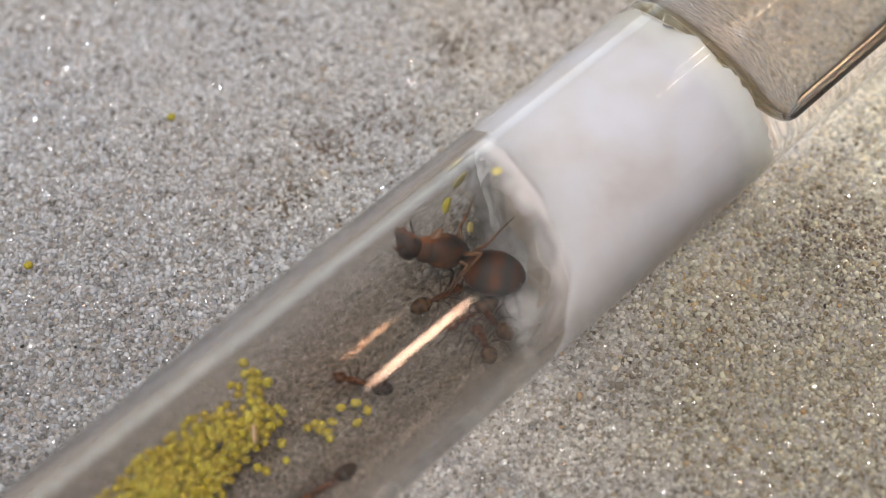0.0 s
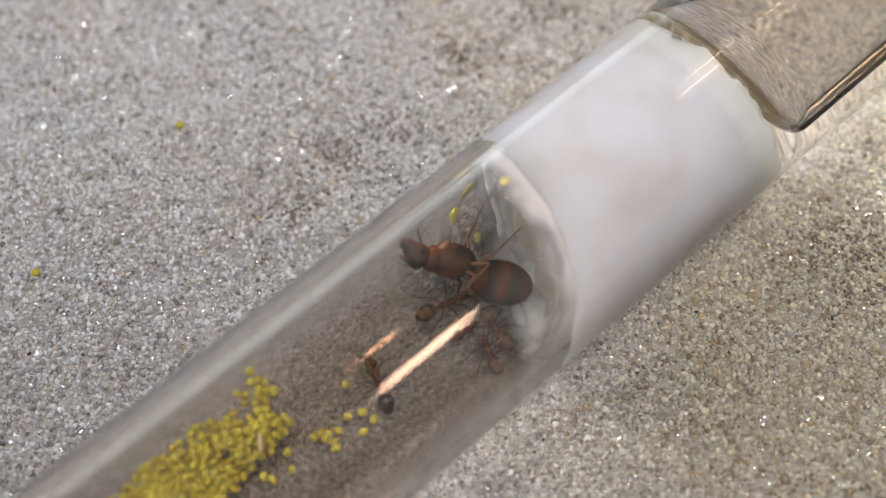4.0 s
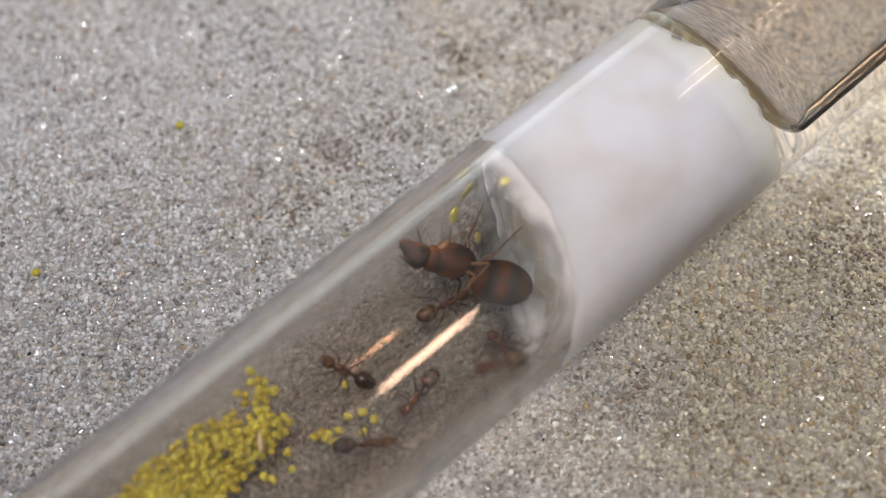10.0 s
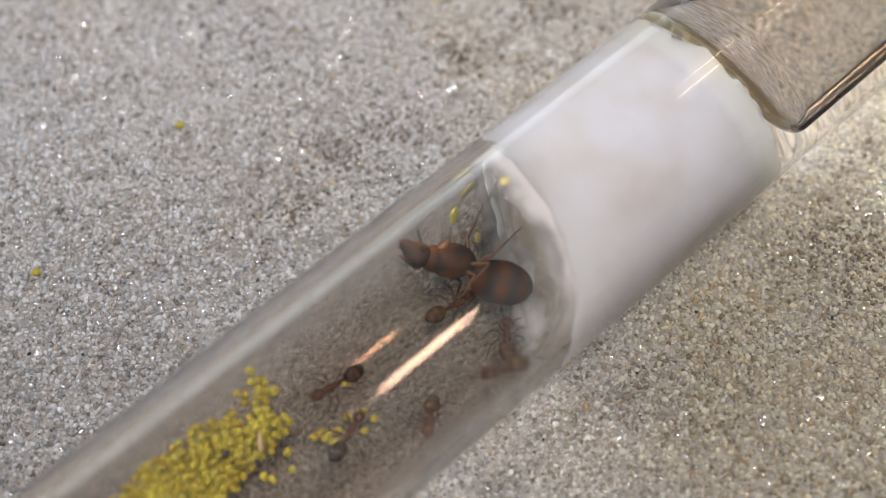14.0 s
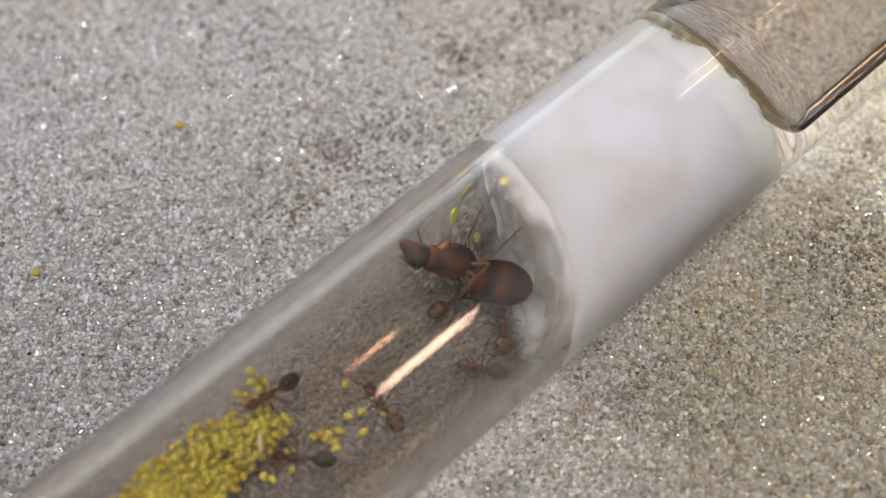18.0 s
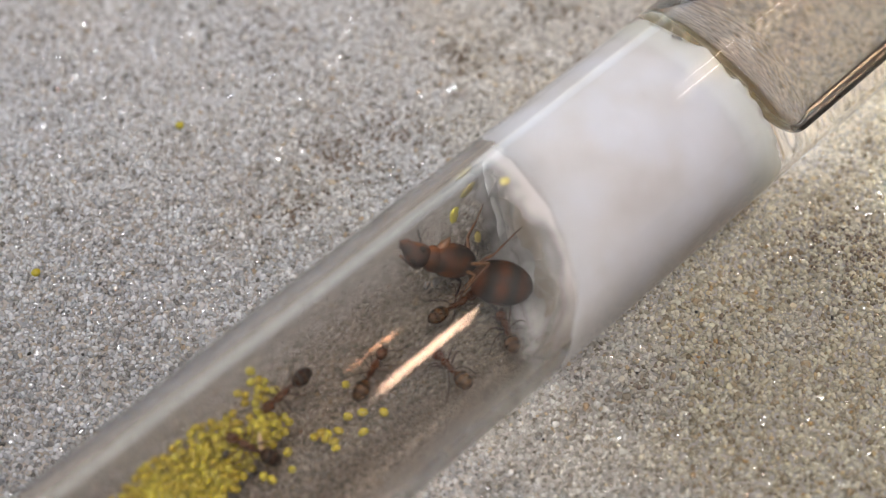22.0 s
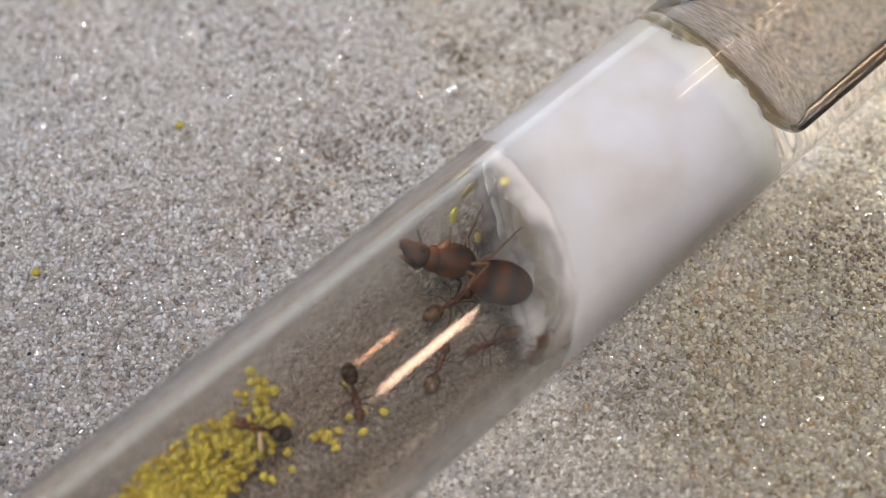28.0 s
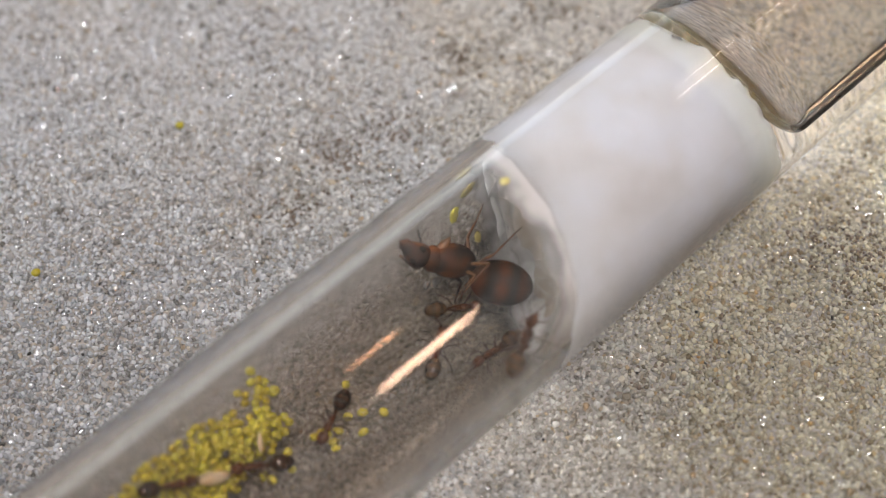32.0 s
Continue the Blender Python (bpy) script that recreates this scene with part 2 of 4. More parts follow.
    # near side: veil of the grazing view painted in as a denser belt
    belt = ramp(t, [(0.08, (0.1, 0.1, 0.1)), (0.30, (0.7, 0.7, 0.7)), (0.55, (1, 1, 1)), (0.66, (0.25, 0.25, 0.25)), (0.74, (0, 0, 0))])
    link(height.outputs["Result"], belt.inputs[0])
    painted_veils = t.nodes.new("ShaderNodeMath")
    painted_veils.operation = "MULTIPLY_ADD"
    link(near_side.outputs["Result"], painted_veils.inputs[0])
    link(belt.outputs[0], painted_veils.inputs[1])
    link(bands.outputs[0], painted_veils.inputs[2])
    streaks = t.nodes.new("ShaderNodeMath")
    streaks.operation = "MULTIPLY"
    link(cover.outputs[0], streaks.inputs[0])
    link(painted_veils.outputs[0], streaks.inputs[1])
    amount = t.nodes.new("ShaderNodeMath")
    amount.operation = "MULTIPLY"
    link(streaks.outputs[0], amount.inputs[0])
    link(open_part.outputs["Result"], amount.inputs[1])
    link(amount.outputs[0], mix.inputs[0])
    clear_part = t.nodes.new("ShaderNodeBsdfTransparent")
    # light lost in the glass walls, put in as a warm dimming tint
    stain_dim = ramp(t, [(0.0, (1, 1, 1)), (1.0, (0.90, 0.868, 0.825))])
    link(open_part.outputs["Result"], stain_dim.inputs[0])
    link(stain_dim.outputs[0], clear_part.inputs[0])
    link(clear_part.outputs[0], mix.inputs[1])
    link(body.outputs[0], mix.inputs[2])
    link(mix.outputs[0], t.nodes["Material Output"].inputs["Surface"])
    return m


GLASS = fogged_glass()
WISP = wisp_material()
HAZE = haze_material()
GLASS_WET = clear("glass_over_water", 1.33, 0.0, (0.99, 0.985, 0.98))   # wall and water together
WATER = clear("water", 1.25, 0.07)                          # normals towards the air of the bubble
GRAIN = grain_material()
SAND = surface("packed_sand", [(0.3, (0.26, 0.235, 0.205)), (0.7, (0.42, 0.385, 0.345))], 0.8, 2500, 0.8, 4000, 0.0002)
DARK_GRAIN = surface("dark_mineral", [(0.3, (0.012, 0.011, 0.010)), (0.7, (0.05, 0.045, 0.04))], 0.4, 4000)
BROWN_GRAIN = surface("brown_grain", [(0.3, (0.09, 0.065, 0.045)), (0.7, (0.24, 0.18, 0.13))], 0.4, 3000)
COTTON = cotton_material()
FIBRE = surface("cotton_fibre", [(0.3, (0.60, 0.60, 0.58)), (0.7, (0.66, 0.66, 0.66))], 0.6, 500)
YELLOW = egg_material()
PALE_YELLOW = surface("pale_yellow_smear", [(0.3, (0.42, 0.33, 0.08)), (0.7, (0.48, 0.43, 0.16))], 0.5, 2500, 0.3, 6000)
LARVA = surface("pale_larva", [(0.3, (0.40, 0.30, 0.19)), (0.7, (0.46, 0.37, 0.25))], 0.4, 1200, 0.2, 5000, subsurface=0.4)
CHITIN = surface("brown_chitin", [(0.3, (0.042, 0.013, 0.005)), (0.7, (0.10, 0.033, 0.010))], 0.13, 2500, 0.06, 9000, subsurface=0.2, radius=0.0003)
LEG = surface("leg_chitin", [(0.3, (0.022, 0.009, 0.005)), (0.7, (0.055, 0.021, 0.009))], 0.3, 3000)
EYE_BLACK = surface("eye_black", [(0.3, (0.006, 0.005, 0.004)), (0.7, (0.015, 0.012, 0.01))], 0.15, 4000)
GASTER = banded("banded_gaster", (0.034, 0.015, 0.006), (0.145, 0.073, 0.029), 0.95, 0.12, 0.5, 0.6)
GASTER_DARK = banded("dark_gaster", (0.014, 0.006, 0.003), (0.045, 0.017, 0.006), 0.95, 0.15, 0.5, 0.5)
QUEEN_BROWN = surface("queen_chitin", [(0.42, (0.008, 0.004, 0.003)), (0.54, (0.060, 0.018, 0.005)), (0.68, (0.20, 0.062, 0.012))], 0.5, 620, 0.2, 6000, specular=0.25,
                      subsurface=0.25, radius=0.0005)
QUEEN_GASTER = banded("queen_gaster", (0.014, 0.006, 0.004), (0.125, 0.036, 0.010), 0.9, 0.5, 0.5, 0.7)
QUEEN_LEG = surface("queen_leg", [(0.3, (0.09, 0.035, 0.011)), (0.7, (0.17, 0.075, 0.025))], 0.35, 1800)
CRYSTAL = surface("clear_crystal", [(0.3, (0.22, 0.21, 0.20)), (0.7, (0.34, 0.33, 0.32))], 0.08, 1500, 0.3, 4000, subsurface=0.5)
PLASTER = surface("pale_plaster", [(0.3, (0.66, 0.64, 0.61)), (0.7, (0.74, 0.72, 0.69))], 0.9, 3, 0.2, 60, 0.002)


# ---- mesh helpers ----
def link_mesh(name, bm, material, smooth=True):
    me = bpy.data.meshes.new(name)
    bm.to_mesh(me)
    bm.free()
    me.materials.append(material)
    if smooth:
        me.polygons.foreach_set("use_smooth", [True] * len(me.polygons))
    return me


def part(name, bm, material, parent, label="", at=None, smooth=True):
    """Links a bmesh as one mesh object under a thing or a part."""
    ob = new(name, bm if isinstance(bm, bpy.types.Mesh) else link_mesh(name, bm, material, smooth))
    ob.parent = parent
    if at is not None:
        ob.matrix_basis = at
    return tagged(ob, label)


def thing(name, label, category, at=None, group="", kind=""):
    ob = new(name)
    ob.empty_display_size = 0.001
    if at is not None:
        ob.matrix_basis = at
    return tagged(ob, label, category, group, kind)


def on_tube(s, phi, heading=0.0, height=0.0, radius=R_IN, roll=0.0):
    """The pose on the inside of the tube, s mm along it and phi degrees up its near side from the lowest line;
    x along the heading (0: along the axis), z towards the axis."""
    a = radians(phi)
    up = SIDE * math.sin(a) + Vector((0, 0, math.cos(a)))
    across = up.cross(AXIS)
    h = radians(heading)
    x = AXIS * math.cos(h) + across * math.sin(h)
    y = up.cross(x)
    m = Matrix((x, y, up)).transposed().to_4x4()
    p = MID + AXIS * (s * MM) - up * ((radius - height) * MM)
    return Matrix.Translation(p) @ m @ pose(0, 0, 0, roll, 0, 0)


def blob(bm, centre, size, turn=(0, 0, 0), seg=14, rings=9, taper=0.0, bend=0.0):
    """An egg-shaped body; taper narrows its +x end. Millimetres."""
    made = bmesh.ops.create_uvsphere(bm, u_segments=seg, v_segments=rings, radius=1)["verts"]
    rot = Euler([radians(a) for a in turn]).to_matrix()
    for v in made:
        x, y, z = v.co.z, v.co.x, v.co.y      # poles along x
        k = 1 - taper * x
        p = Vector((x * size[0], y * size[1] * k, z * size[2] * k + bend * (1 - x * x)))
        v.co = (rot @ p + Vector(centre)) * MM
    return made


def limb(bm, points, radii, seg=6):
    """A tapering jointed tube through points, in mm."""
    pts = [Vector(p) for p in points]
    rings = []
    for i, p in enumerate(pts):
        d = ((pts[min(i + 1, len(pts) - 1)] - pts[max(i - 1, 0)])).normalized()
        side = d.orthogonal().normalized()
        up = d.cross(side)
        rings.append([bm.verts.new((p + (side * math.cos(a) + up * math.sin(a)) * radii[i]) * MM)
                      for a in [2 * math.pi * k / seg for k in range(seg)]])
    for a, b in zip(rings, rings[1:]):
        # match the start of the next ring to the nearest corner
        o = min(range(seg), key=lambda k: (b[k].co - a[0].co).length)
        b[:] = b[o:] + b[:o]
        if (b[1].co - a[1].co).length > (b[-1].co - a[1].co).length:
            b[1:] = b[1:][::-1]
        for k in range(seg):
            bm.faces.new((a[k], a[(k + 1) % seg], b[(k + 1) % seg], b[k]))
    bm.faces.new(rings[0][::-1])
    bm.faces.new(rings[-1])
    bmesh.ops.recalc_face_normals(bm, faces=bm.faces)


def lathe(bm, profile, seg=96, loop=True):
    """Turns (s, radius) mm pairs about the tube's axis into a closed skin; the profile is a loop."""
    rings = []
    for s, r in profile:
        if r < 1e-6:
            rings.append([bm.verts.new(MID + AXIS * (s * MM))])
            continue
        ring = []
        for k in range(seg):
            a = 2 * math.pi * k / seg
            ring.append(bm.verts.new(MID + AXIS * (s * MM) + (SIDE * math.cos(a) + Vector((0, 0, math.sin(a)))) * (r * MM)))
        rings.append(ring)
    for a, b in zip(rings, rings[1:] + (rings[:1] if loop else [])):
        if len(a) == 1 and len(b) == 1:
            continue
        for k in range(seg):
            j = (k + 1) % seg
            if len(a) == 1:
                bm.faces.new((a[0], b[j], b[k]))
            elif len(b) == 1:
                bm.faces.new((a[k], a[j], b[0]))
            else:
                bm.faces.new((a[k], a[j], b[j], b[k]))
    bmesh.ops.recalc_face_normals(bm, faces=bm.faces)


# ---- room: plain walls that close the place, with two windows and a skylight ----
def box(bm, lo, hi):
    made = bmesh.ops.create_cube(bm, size=1)["verts"]
    for v in made:
        v.co = Vector([lo[i] + (v.co[i] + 0.5) * (hi[i] - lo[i]) for i in range(3)])


def build_room():
    w, h, t = 1.9, 2.4, 0.15
    for name, boxes in (
            ("wall_north", [((-w, w, -0.2), (-1.55, w + t, h)), ((-0.17, w, -0.2), (w, w + t, h)),
                            ((-1.55, w, -0.2), (-0.17, w + t, 0.08)), ((-1.55, w, 0.54), (-0.17, w + t, h))]),
            ("wall_south", [((-w, -w - t, -0.2), (w, -w, h))]),
            ("wall_east", [((w, -w - t, -0.2), (w + t, w + t, h))]),
            ("wall_west", [((-w - t, -w - t, -0.2), (-w, 0.36, h)), ((-w - t, 1.04, -0.2), (-w, w + t, h)),
                           ((-w - t, 0.36, -0.2), (-w, 1.04, 0.86)), ((-w - t, 0.36, 1.54), (-w, 1.04, h))])):
        bm = bmesh.new()
        for lo, hi in boxes:
            if hi[0] - lo[0] > 1e-6:
                box(bm, lo, hi)
        tagged(new(name, link_mesh(name, bm, PLASTER, False)), "plain pale warm white plaster wall", "wall", kind="structure")
    bm = bmesh.new()
    for lo, hi in (((-w - t, -w - t), (w + t, -1.15)), ((-w - t, -0.25), (w + t, w + t)), ((-w - t, -1.15), (-0.35, -0.25)), ((0.55, -1.15), (w + t, -0.25))):
        box(bm, (*lo, h), (*hi, h + 0.1))      # round the skylight
    tagged(new("ceiling", link_mesh("ceiling", bm, PLASTER, False)), "plain pale warm white plaster ceiling", "ceiling", kind="structure")


build_room()


# ---- sand ----
def sand_height(x, y):
    """Height of the sand, mm, at mm coordinates (numpy arrays); the tube has pressed a shallow trough."""
    h = (0.48 * np.sin(x * 0.21 + 0.6) * np.sin(y * 0.17 + 1.1) + 0.22 * np.sin(x * 0.43 + y * 0.31 + 2.0)
         + 0.12 * np.sin(x * 0.9 - y * 0.7) * np.sin(y * 0.8 + 0.4))
    for px, py, depth, wide in ((-8.5, 10.0, 0.5, 1.8), (2.2, 19.0, 0.5, 2.0), (-14.0, 5.0, 0.4, 2.0), (1.5, 14.5, 0.3, 1.8),
                                (24.0, -3.0, 0.7, 3.0), (31.0, 3.0, 0.4, 2.5), (-1.0, 23.0, 0.3, 3.0), (14.0, 22.0, 0.4, 3.0)):
        h = h - 1.5 * depth * np.exp(-((x - px) ** 2 + (y - py) ** 2) / wide ** 2)
    d = (x - MID.x / MM) * SIDE.x + (y - MID.y / MM) * SIDE.y
    h = h + 0.5 * np.exp(-((np.abs(d) - 7.5) / 2.5) ** 2)
    # the bed dips along the far side of the open part of the tube and rises on the near side
    s = (x - MID.x / MM) * AXIS.x + (y - MID.y / MM) * AXIS.y
    h = h - 1.6 * np.where(d > 0, np.exp(-(np.maximum(d - 8.5, 0) / 12) ** 2), 0) / (1 + np.exp((s + 10) / 4))
    h = h + 1.5 * (1 - np.exp(-np.maximum(-d - 10, 0) / 9))
    under = MID.z / MM - np.sqrt(np.maximum(R_OUT ** 2 - d ** 2, 0.0)) - 0.16
    return np.where(np.abs(d) < R_OUT, np.minimum(h, under), h)


def build_ground():
    fine = np.arange(-60, 60.01, 0.8)
    out = np.array([70, 90, 130, 200, 400, 800, 1900.0])
    c = np.concatenate([-out[::-1], fine, out])
    X, Y = np.meshgrid(c, c, indexing="ij")
    near = (np.abs(X) < 58) & (np.abs(Y) < 58)
    Zg = np.where(near, sand_height(X, Y) - 0.12, 0.0)
    n = len(c)
    verts = np.stack([X, Y, Zg], -1).reshape(-1, 3) * MM
    i = np.arange(n * n).reshape(n, n)
    faces = np.stack([i[:-1, :-1], i[1:, :-1], i[1:, 1:], i[:-1, 1:]], -1).reshape(-1, 4)
    me = bpy.data.meshes.new("ground")
    me.from_pydata(verts.tolist(), [], faces.tolist())
    me.materials.append(SAND)
    me.polygons.foreach_set("use_smooth", [True] * len(me.polygons))
    tagged(new("ground", me), "pale beige fine quartz sand bed under the tube", "sand", kind="structure")


def many(name, centres, sizes, material, rng, smooth=False, detail=1):
    """One mesh of irregular pebbles: jittered balls at the centres (mm), with sizes (n x 3, mm)."""
    bm = bmesh.new()
    bmesh.ops.create_icosphere(bm, subdivisions=detail, radius=1)
    base = np.array([v.co[:] for v in bm.verts])
    tri = np.array([[v.index for v in f.verts] for f in bm.faces])
    bm.free()
    n, k = len(centres), len(base)
    q = rng.normal(size=(n, 4))
    q /= np.linalg.norm(q, axis=1)[:, None]
    w, x, y, z = q.T
    rot = np.stack([1 - 2 * (y * y + z * z), 2 * (x * y - w * z), 2 * (x * z + w * y), 2 * (x * y + w * z), 1 - 2 * (x * x + z * z),
                    2 * (y * z - w * x), 2 * (x * z - w * y), 2 * (y * z + w * x), 1 - 2 * (x * x + y * y)], -1).reshape(n, 3, 3)
    if detail > 1:                     # a few soft facets on each
        cut = rng.normal(size=(n, 7, 3))
        cut /= np.linalg.norm(cut, axis=2)[:, :, None]
        out = np.einsum("kj,ncj->nkc", base, cut)
        swell = (np.minimum(1.0, 0.62 / np.maximum(out, 1e-3)).min(axis=2) * 1.12)[:, :, None]
    else:
        swell = rng.uniform(0.80, 1.15, (n, k, 1))
    local = base[None] * swell * sizes[:, None, :]
    verts = (np.einsum("nij,nkj->nki", rot, local) + centres[:, None, :]) * MM
    faces = (tri[None] + (np.arange(n) * k)[:, None, None]).reshape(-1, 3)
    me = bpy.data.meshes.new(name)
    me.vertices.add(n * k)
    me.vertices.foreach_set("co", verts.astype(np.float32).ravel())
    me.loops.add(faces.size)
    me.loops.foreach_set("vertex_index", faces.astype(np.int32).ravel())
    me.polygons.add(len(faces))
    me.polygons.foreach_set("loop_start", np.arange(0, faces.size, 3, dtype=np.int32))
    me.polygons.foreach_set("use_smooth", np.full(len(faces), smooth))
    me.materials.append(material)
    me.update(calc_edges=True)
    return me


def build_sand():
    rng = np.random.default_rng(7)
    step = 0.265
    gx, gy = np.meshgrid(np.arange(-41, 41, step), np.arange(-25, 31, step), indexing="ij")
    x = gx.ravel() + rng.uniform(-0.5, 0.5, gx.size) * step * 1.3
    y = gy.ravel() + rng.uniform(-0.5, 0.5, gx.size) * step * 1.3
    keep = np.abs(x) < 33.5 + (y + 22) * 0.16      # the wedge in view
    x, y = x[keep], y[keep]
    r = 0.158 * np.exp(rng.normal(0, 0.28, len(x)))
    big = rng.random(len(x)) < 0.03
    r = np.minimum(np.where(big, r * 1.55, r), 0.30)
    z = sand_height(x, y) - r * 0.5 + rng.uniform(-0.09, 0.10, len(x))
    d = (x - MID.x / MM) * SIDE.x + (y - MID.y / MM) * SIDE.y
    z = np.where(np.abs(d) < R_OUT, np.minimum(z, sand_height(x, y) - r * 0.9), z)
    inside = np.hypot(d, z - MID.z / MM) < R_OUT + r * 1.15
    x, y, z, r = x[~inside], y[~inside], z[~inside], r[~inside]
    sizes = r[:, None] * rng.uniform(0.75, 1.45, (len(x), 3))
    fine = (y < 12 - 0.10 * x) & (y > -24) & (d[~inside] > 5) & (x > -34) | (d[~inside] < -5) & (np.abs(y + 8.5 - 0.10 * (x - 15)) < 6.5)
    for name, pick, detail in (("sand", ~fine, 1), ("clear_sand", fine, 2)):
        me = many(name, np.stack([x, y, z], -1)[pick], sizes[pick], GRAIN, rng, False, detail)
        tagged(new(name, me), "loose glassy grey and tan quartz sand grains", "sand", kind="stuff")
    # sparse dark mineral grains
    m = 55
    x, y = rng.uniform(-36, 36, m), rng.uniform(-20, 27, m)
    DX = np.array([-29.5, -16.4, -13.5, -15.9, -31.0, 2.0, 20.3, -12.6, -26.0])
    DY = np.array([8.7, -0.6, 3.7, 1.3, -17.0, 18.3, -10.0, -3.4, -9.0])
    x, y = np.concatenate([DX, x]), np.concatenate([DY, y])
    d = (x - MID.x / MM) * SIDE.x + (y - MID.y / MM) * SIDE.y
    keep = np.abs(d) > 8.5
    x, y = x[keep], y[keep]
    r = rng.uniform(0.08, 0.17, len(x))
    me = many("dark_grains", np.stack([x, y, sand_height(x, y) + 0.05], -1), r[:, None] * rng.uniform(0.7, 1.3, (len(x), 3)), DARK_GRAIN, rng)
    tagged(new("dark_grains", me), "sparse black mineral grains lying on the sand", "sand", kind="stuff")


def build_stains():
    rng = np.random.default_rng(21)
    x, y = [], []
    for px, py, n, wide in ((-8.1, 9.8, 70, 1.0), (-8.1, 9.8, 50, 2.2), (1.4, 20.0, 90, 1.5), (-11.8, 4.1, 60, 1.3), (-3.5, 11.8, 70, 1.2), (29.3, -1.0, 190, 2.4), (22.0, 24.0, 80, 2.0),
                            (14.5, 19.5, 60, 1.5), (-16.0, 23.0, 60, 3.0), (9.0, 24.5, 60, 1.8), (0.0, 6.0, 60, 3.0), (17.0, -10.0, 60, 4.0)):
        x.append(rng.normal(px, wide, n))
        y.append(rng.normal(py, wide, n))
    x, y = np.concatenate(x), np.concatenate(y)
    d = (x - MID.x / MM) * SIDE.x + (y - MID.y / MM) * SIDE.y
    keep = np.abs(d) > 8.6
    x, y = x[keep], y[keep]
    r = rng.uniform(0.10, 0.19, len(x))
    me = many("brown_grains", np.stack([x, y, sand_height(x, y) + 0.04], -1), r[:, None] * rng.uniform(0.7, 1.3, (len(x), 3)), BROWN_GRAIN, rng)
    tagged(new("brown_grains", me), "brown-stained sand grains in small dirty patches", "sand", kind="stuff")


build_ground()
build_sand()
build_stains()


# ---- test tube, plug, water ----
def build_tube():
    tube = thing("test_tube", "clear glass test tube lying on its side in sand", "test tube")
    seam = COTTON_B - 2.6
    bm = bmesh.new()
    prof = [(seam, R_IN)] + [(s, R_IN) for s in (10, 5, 0, -6, -14, -22, -30, -40, -50, -60, -70)]
    prof += [(s, R_OUT) for s in (-70, -60, -50, -40, -30, -22, -14, -6, 0, 5, 10)] + [(seam, R_OUT)]
    lathe(bm, prof, 288)
    bmesh.ops.delete(bm, geom=[f for f in bm.faces if abs(f.normal.dot(AXIS)) > 0.7], context="FACES")
    part("barrel", bm, GLASS, tube).visible_shadow = False
    bm = bmesh.new()
    lathe(bm, [(-70, R_IN), (-74.5, R_IN), (-74.9, R_IN + 0.1), (-75, R_IN + 0.5), (-74.9, R_OUT + 0.1), (-74.3, R_OUT + 0.3), (-73.6, R_OUT + 0.2), (-73, R_OUT), (-70, R_OUT)], 144)
    bmesh.ops.delete(bm, geom=[f for f in bm.faces if f.normal.dot(AXIS) > 0.9], context="FACES")
    part("rim", bm, GLASS, tube, "thickened glass rim")
    bm = bmesh.new()
    prof = [(s, R_OUT) for s in (seam, 18, 20, 25, 30, 35, 40, 45, 50, 55, 60)]
    prof += [(60 + R_OUT * math.sin(a), R_OUT * math.cos(a)) for a in np.linspace(0, math.pi / 2, 9)[1:-1]] + [(60 + R_OUT, 0)]
    lathe(bm, prof, 288, False)
    part("closed_end", bm, GLASS_WET, tube, "rounded closed end holding water").visible_shadow = False
    bm = bmesh.new()
    lathe(bm, [(s, R_IN - 0.03) for s in (-70, -50, -40, -30, -20, -10, -5, 0, COTTON_A + 1)], 192, False)
    part("haze", bm, HAZE, tube, "thin whitish haze inside the glass, with side glare and dimming painted in")


def front_edge(a):
    """How far, mm, the plug's ragged front rim lies behind its mean line; a: 0 at the bottom, growing up the near side."""
    return -0.7 - 0.75 * math.cos(a) - 1.6 * math.sin(a) + 0.3 * math.sin(2 * a + 1) + 0.25 * math.cos(3 * a) - 1.3 * math.exp(-((a - 1.25) / 0.7) ** 2) + 2.9 * max(0.0, math.cos(a + 1.0)) ** 2


def wisp_shell(layer):
    """A veil of fibres that leads forward from the plug's rim along the bore, thinning out."""
    n, m = 160, 26
    bm = bmesh.new()
    level = bm.verts.layers.float.new("wisp_thickness")
    rows = []
    for i in range(m + 1):
        u = i / m
        row = []
        for k in range(n):
            a = 2 * math.pi * k / n
            lobe = noise.noise(Vector((math.cos(a) * 1.6, math.sin(a) * 1.6, layer * 3.7)))
            reach = 3.5 + 1.8 * lobe - 0.4 * layer
            s = COTTON_A + front_edge(a) + 1.9 - u * (1.9 + reach)
            r = 6.94 - 0.7 * max(0.0, 1 - u / 0.38) - 0.6 * layer - 0.5 * u * (layer > 0) + 0.05 * noise.noise(Vector((a * 3, s, layer)))
            v = bm.verts.new(MID + AXIS * (s * MM) - SIDE * (r * math.sin(a) * MM) - Vector((0, 0, r * math.cos(a) * MM)))
            v[level] = min(1.0, 1.5 * (1 - u) ** 1.2) * (1 - 0.3 * max(0.0, math.cos(a + 1.1))) * (1.0, 0.85, 0.65)[layer]
            row.append(v)
        rows.append(row)
    for p, q in zip(rows, rows[1:]):
        for k in range(n):
            bm.faces.new((p[k], p[(k + 1) % n], q[(k + 1) % n], q[k]))
    return bm


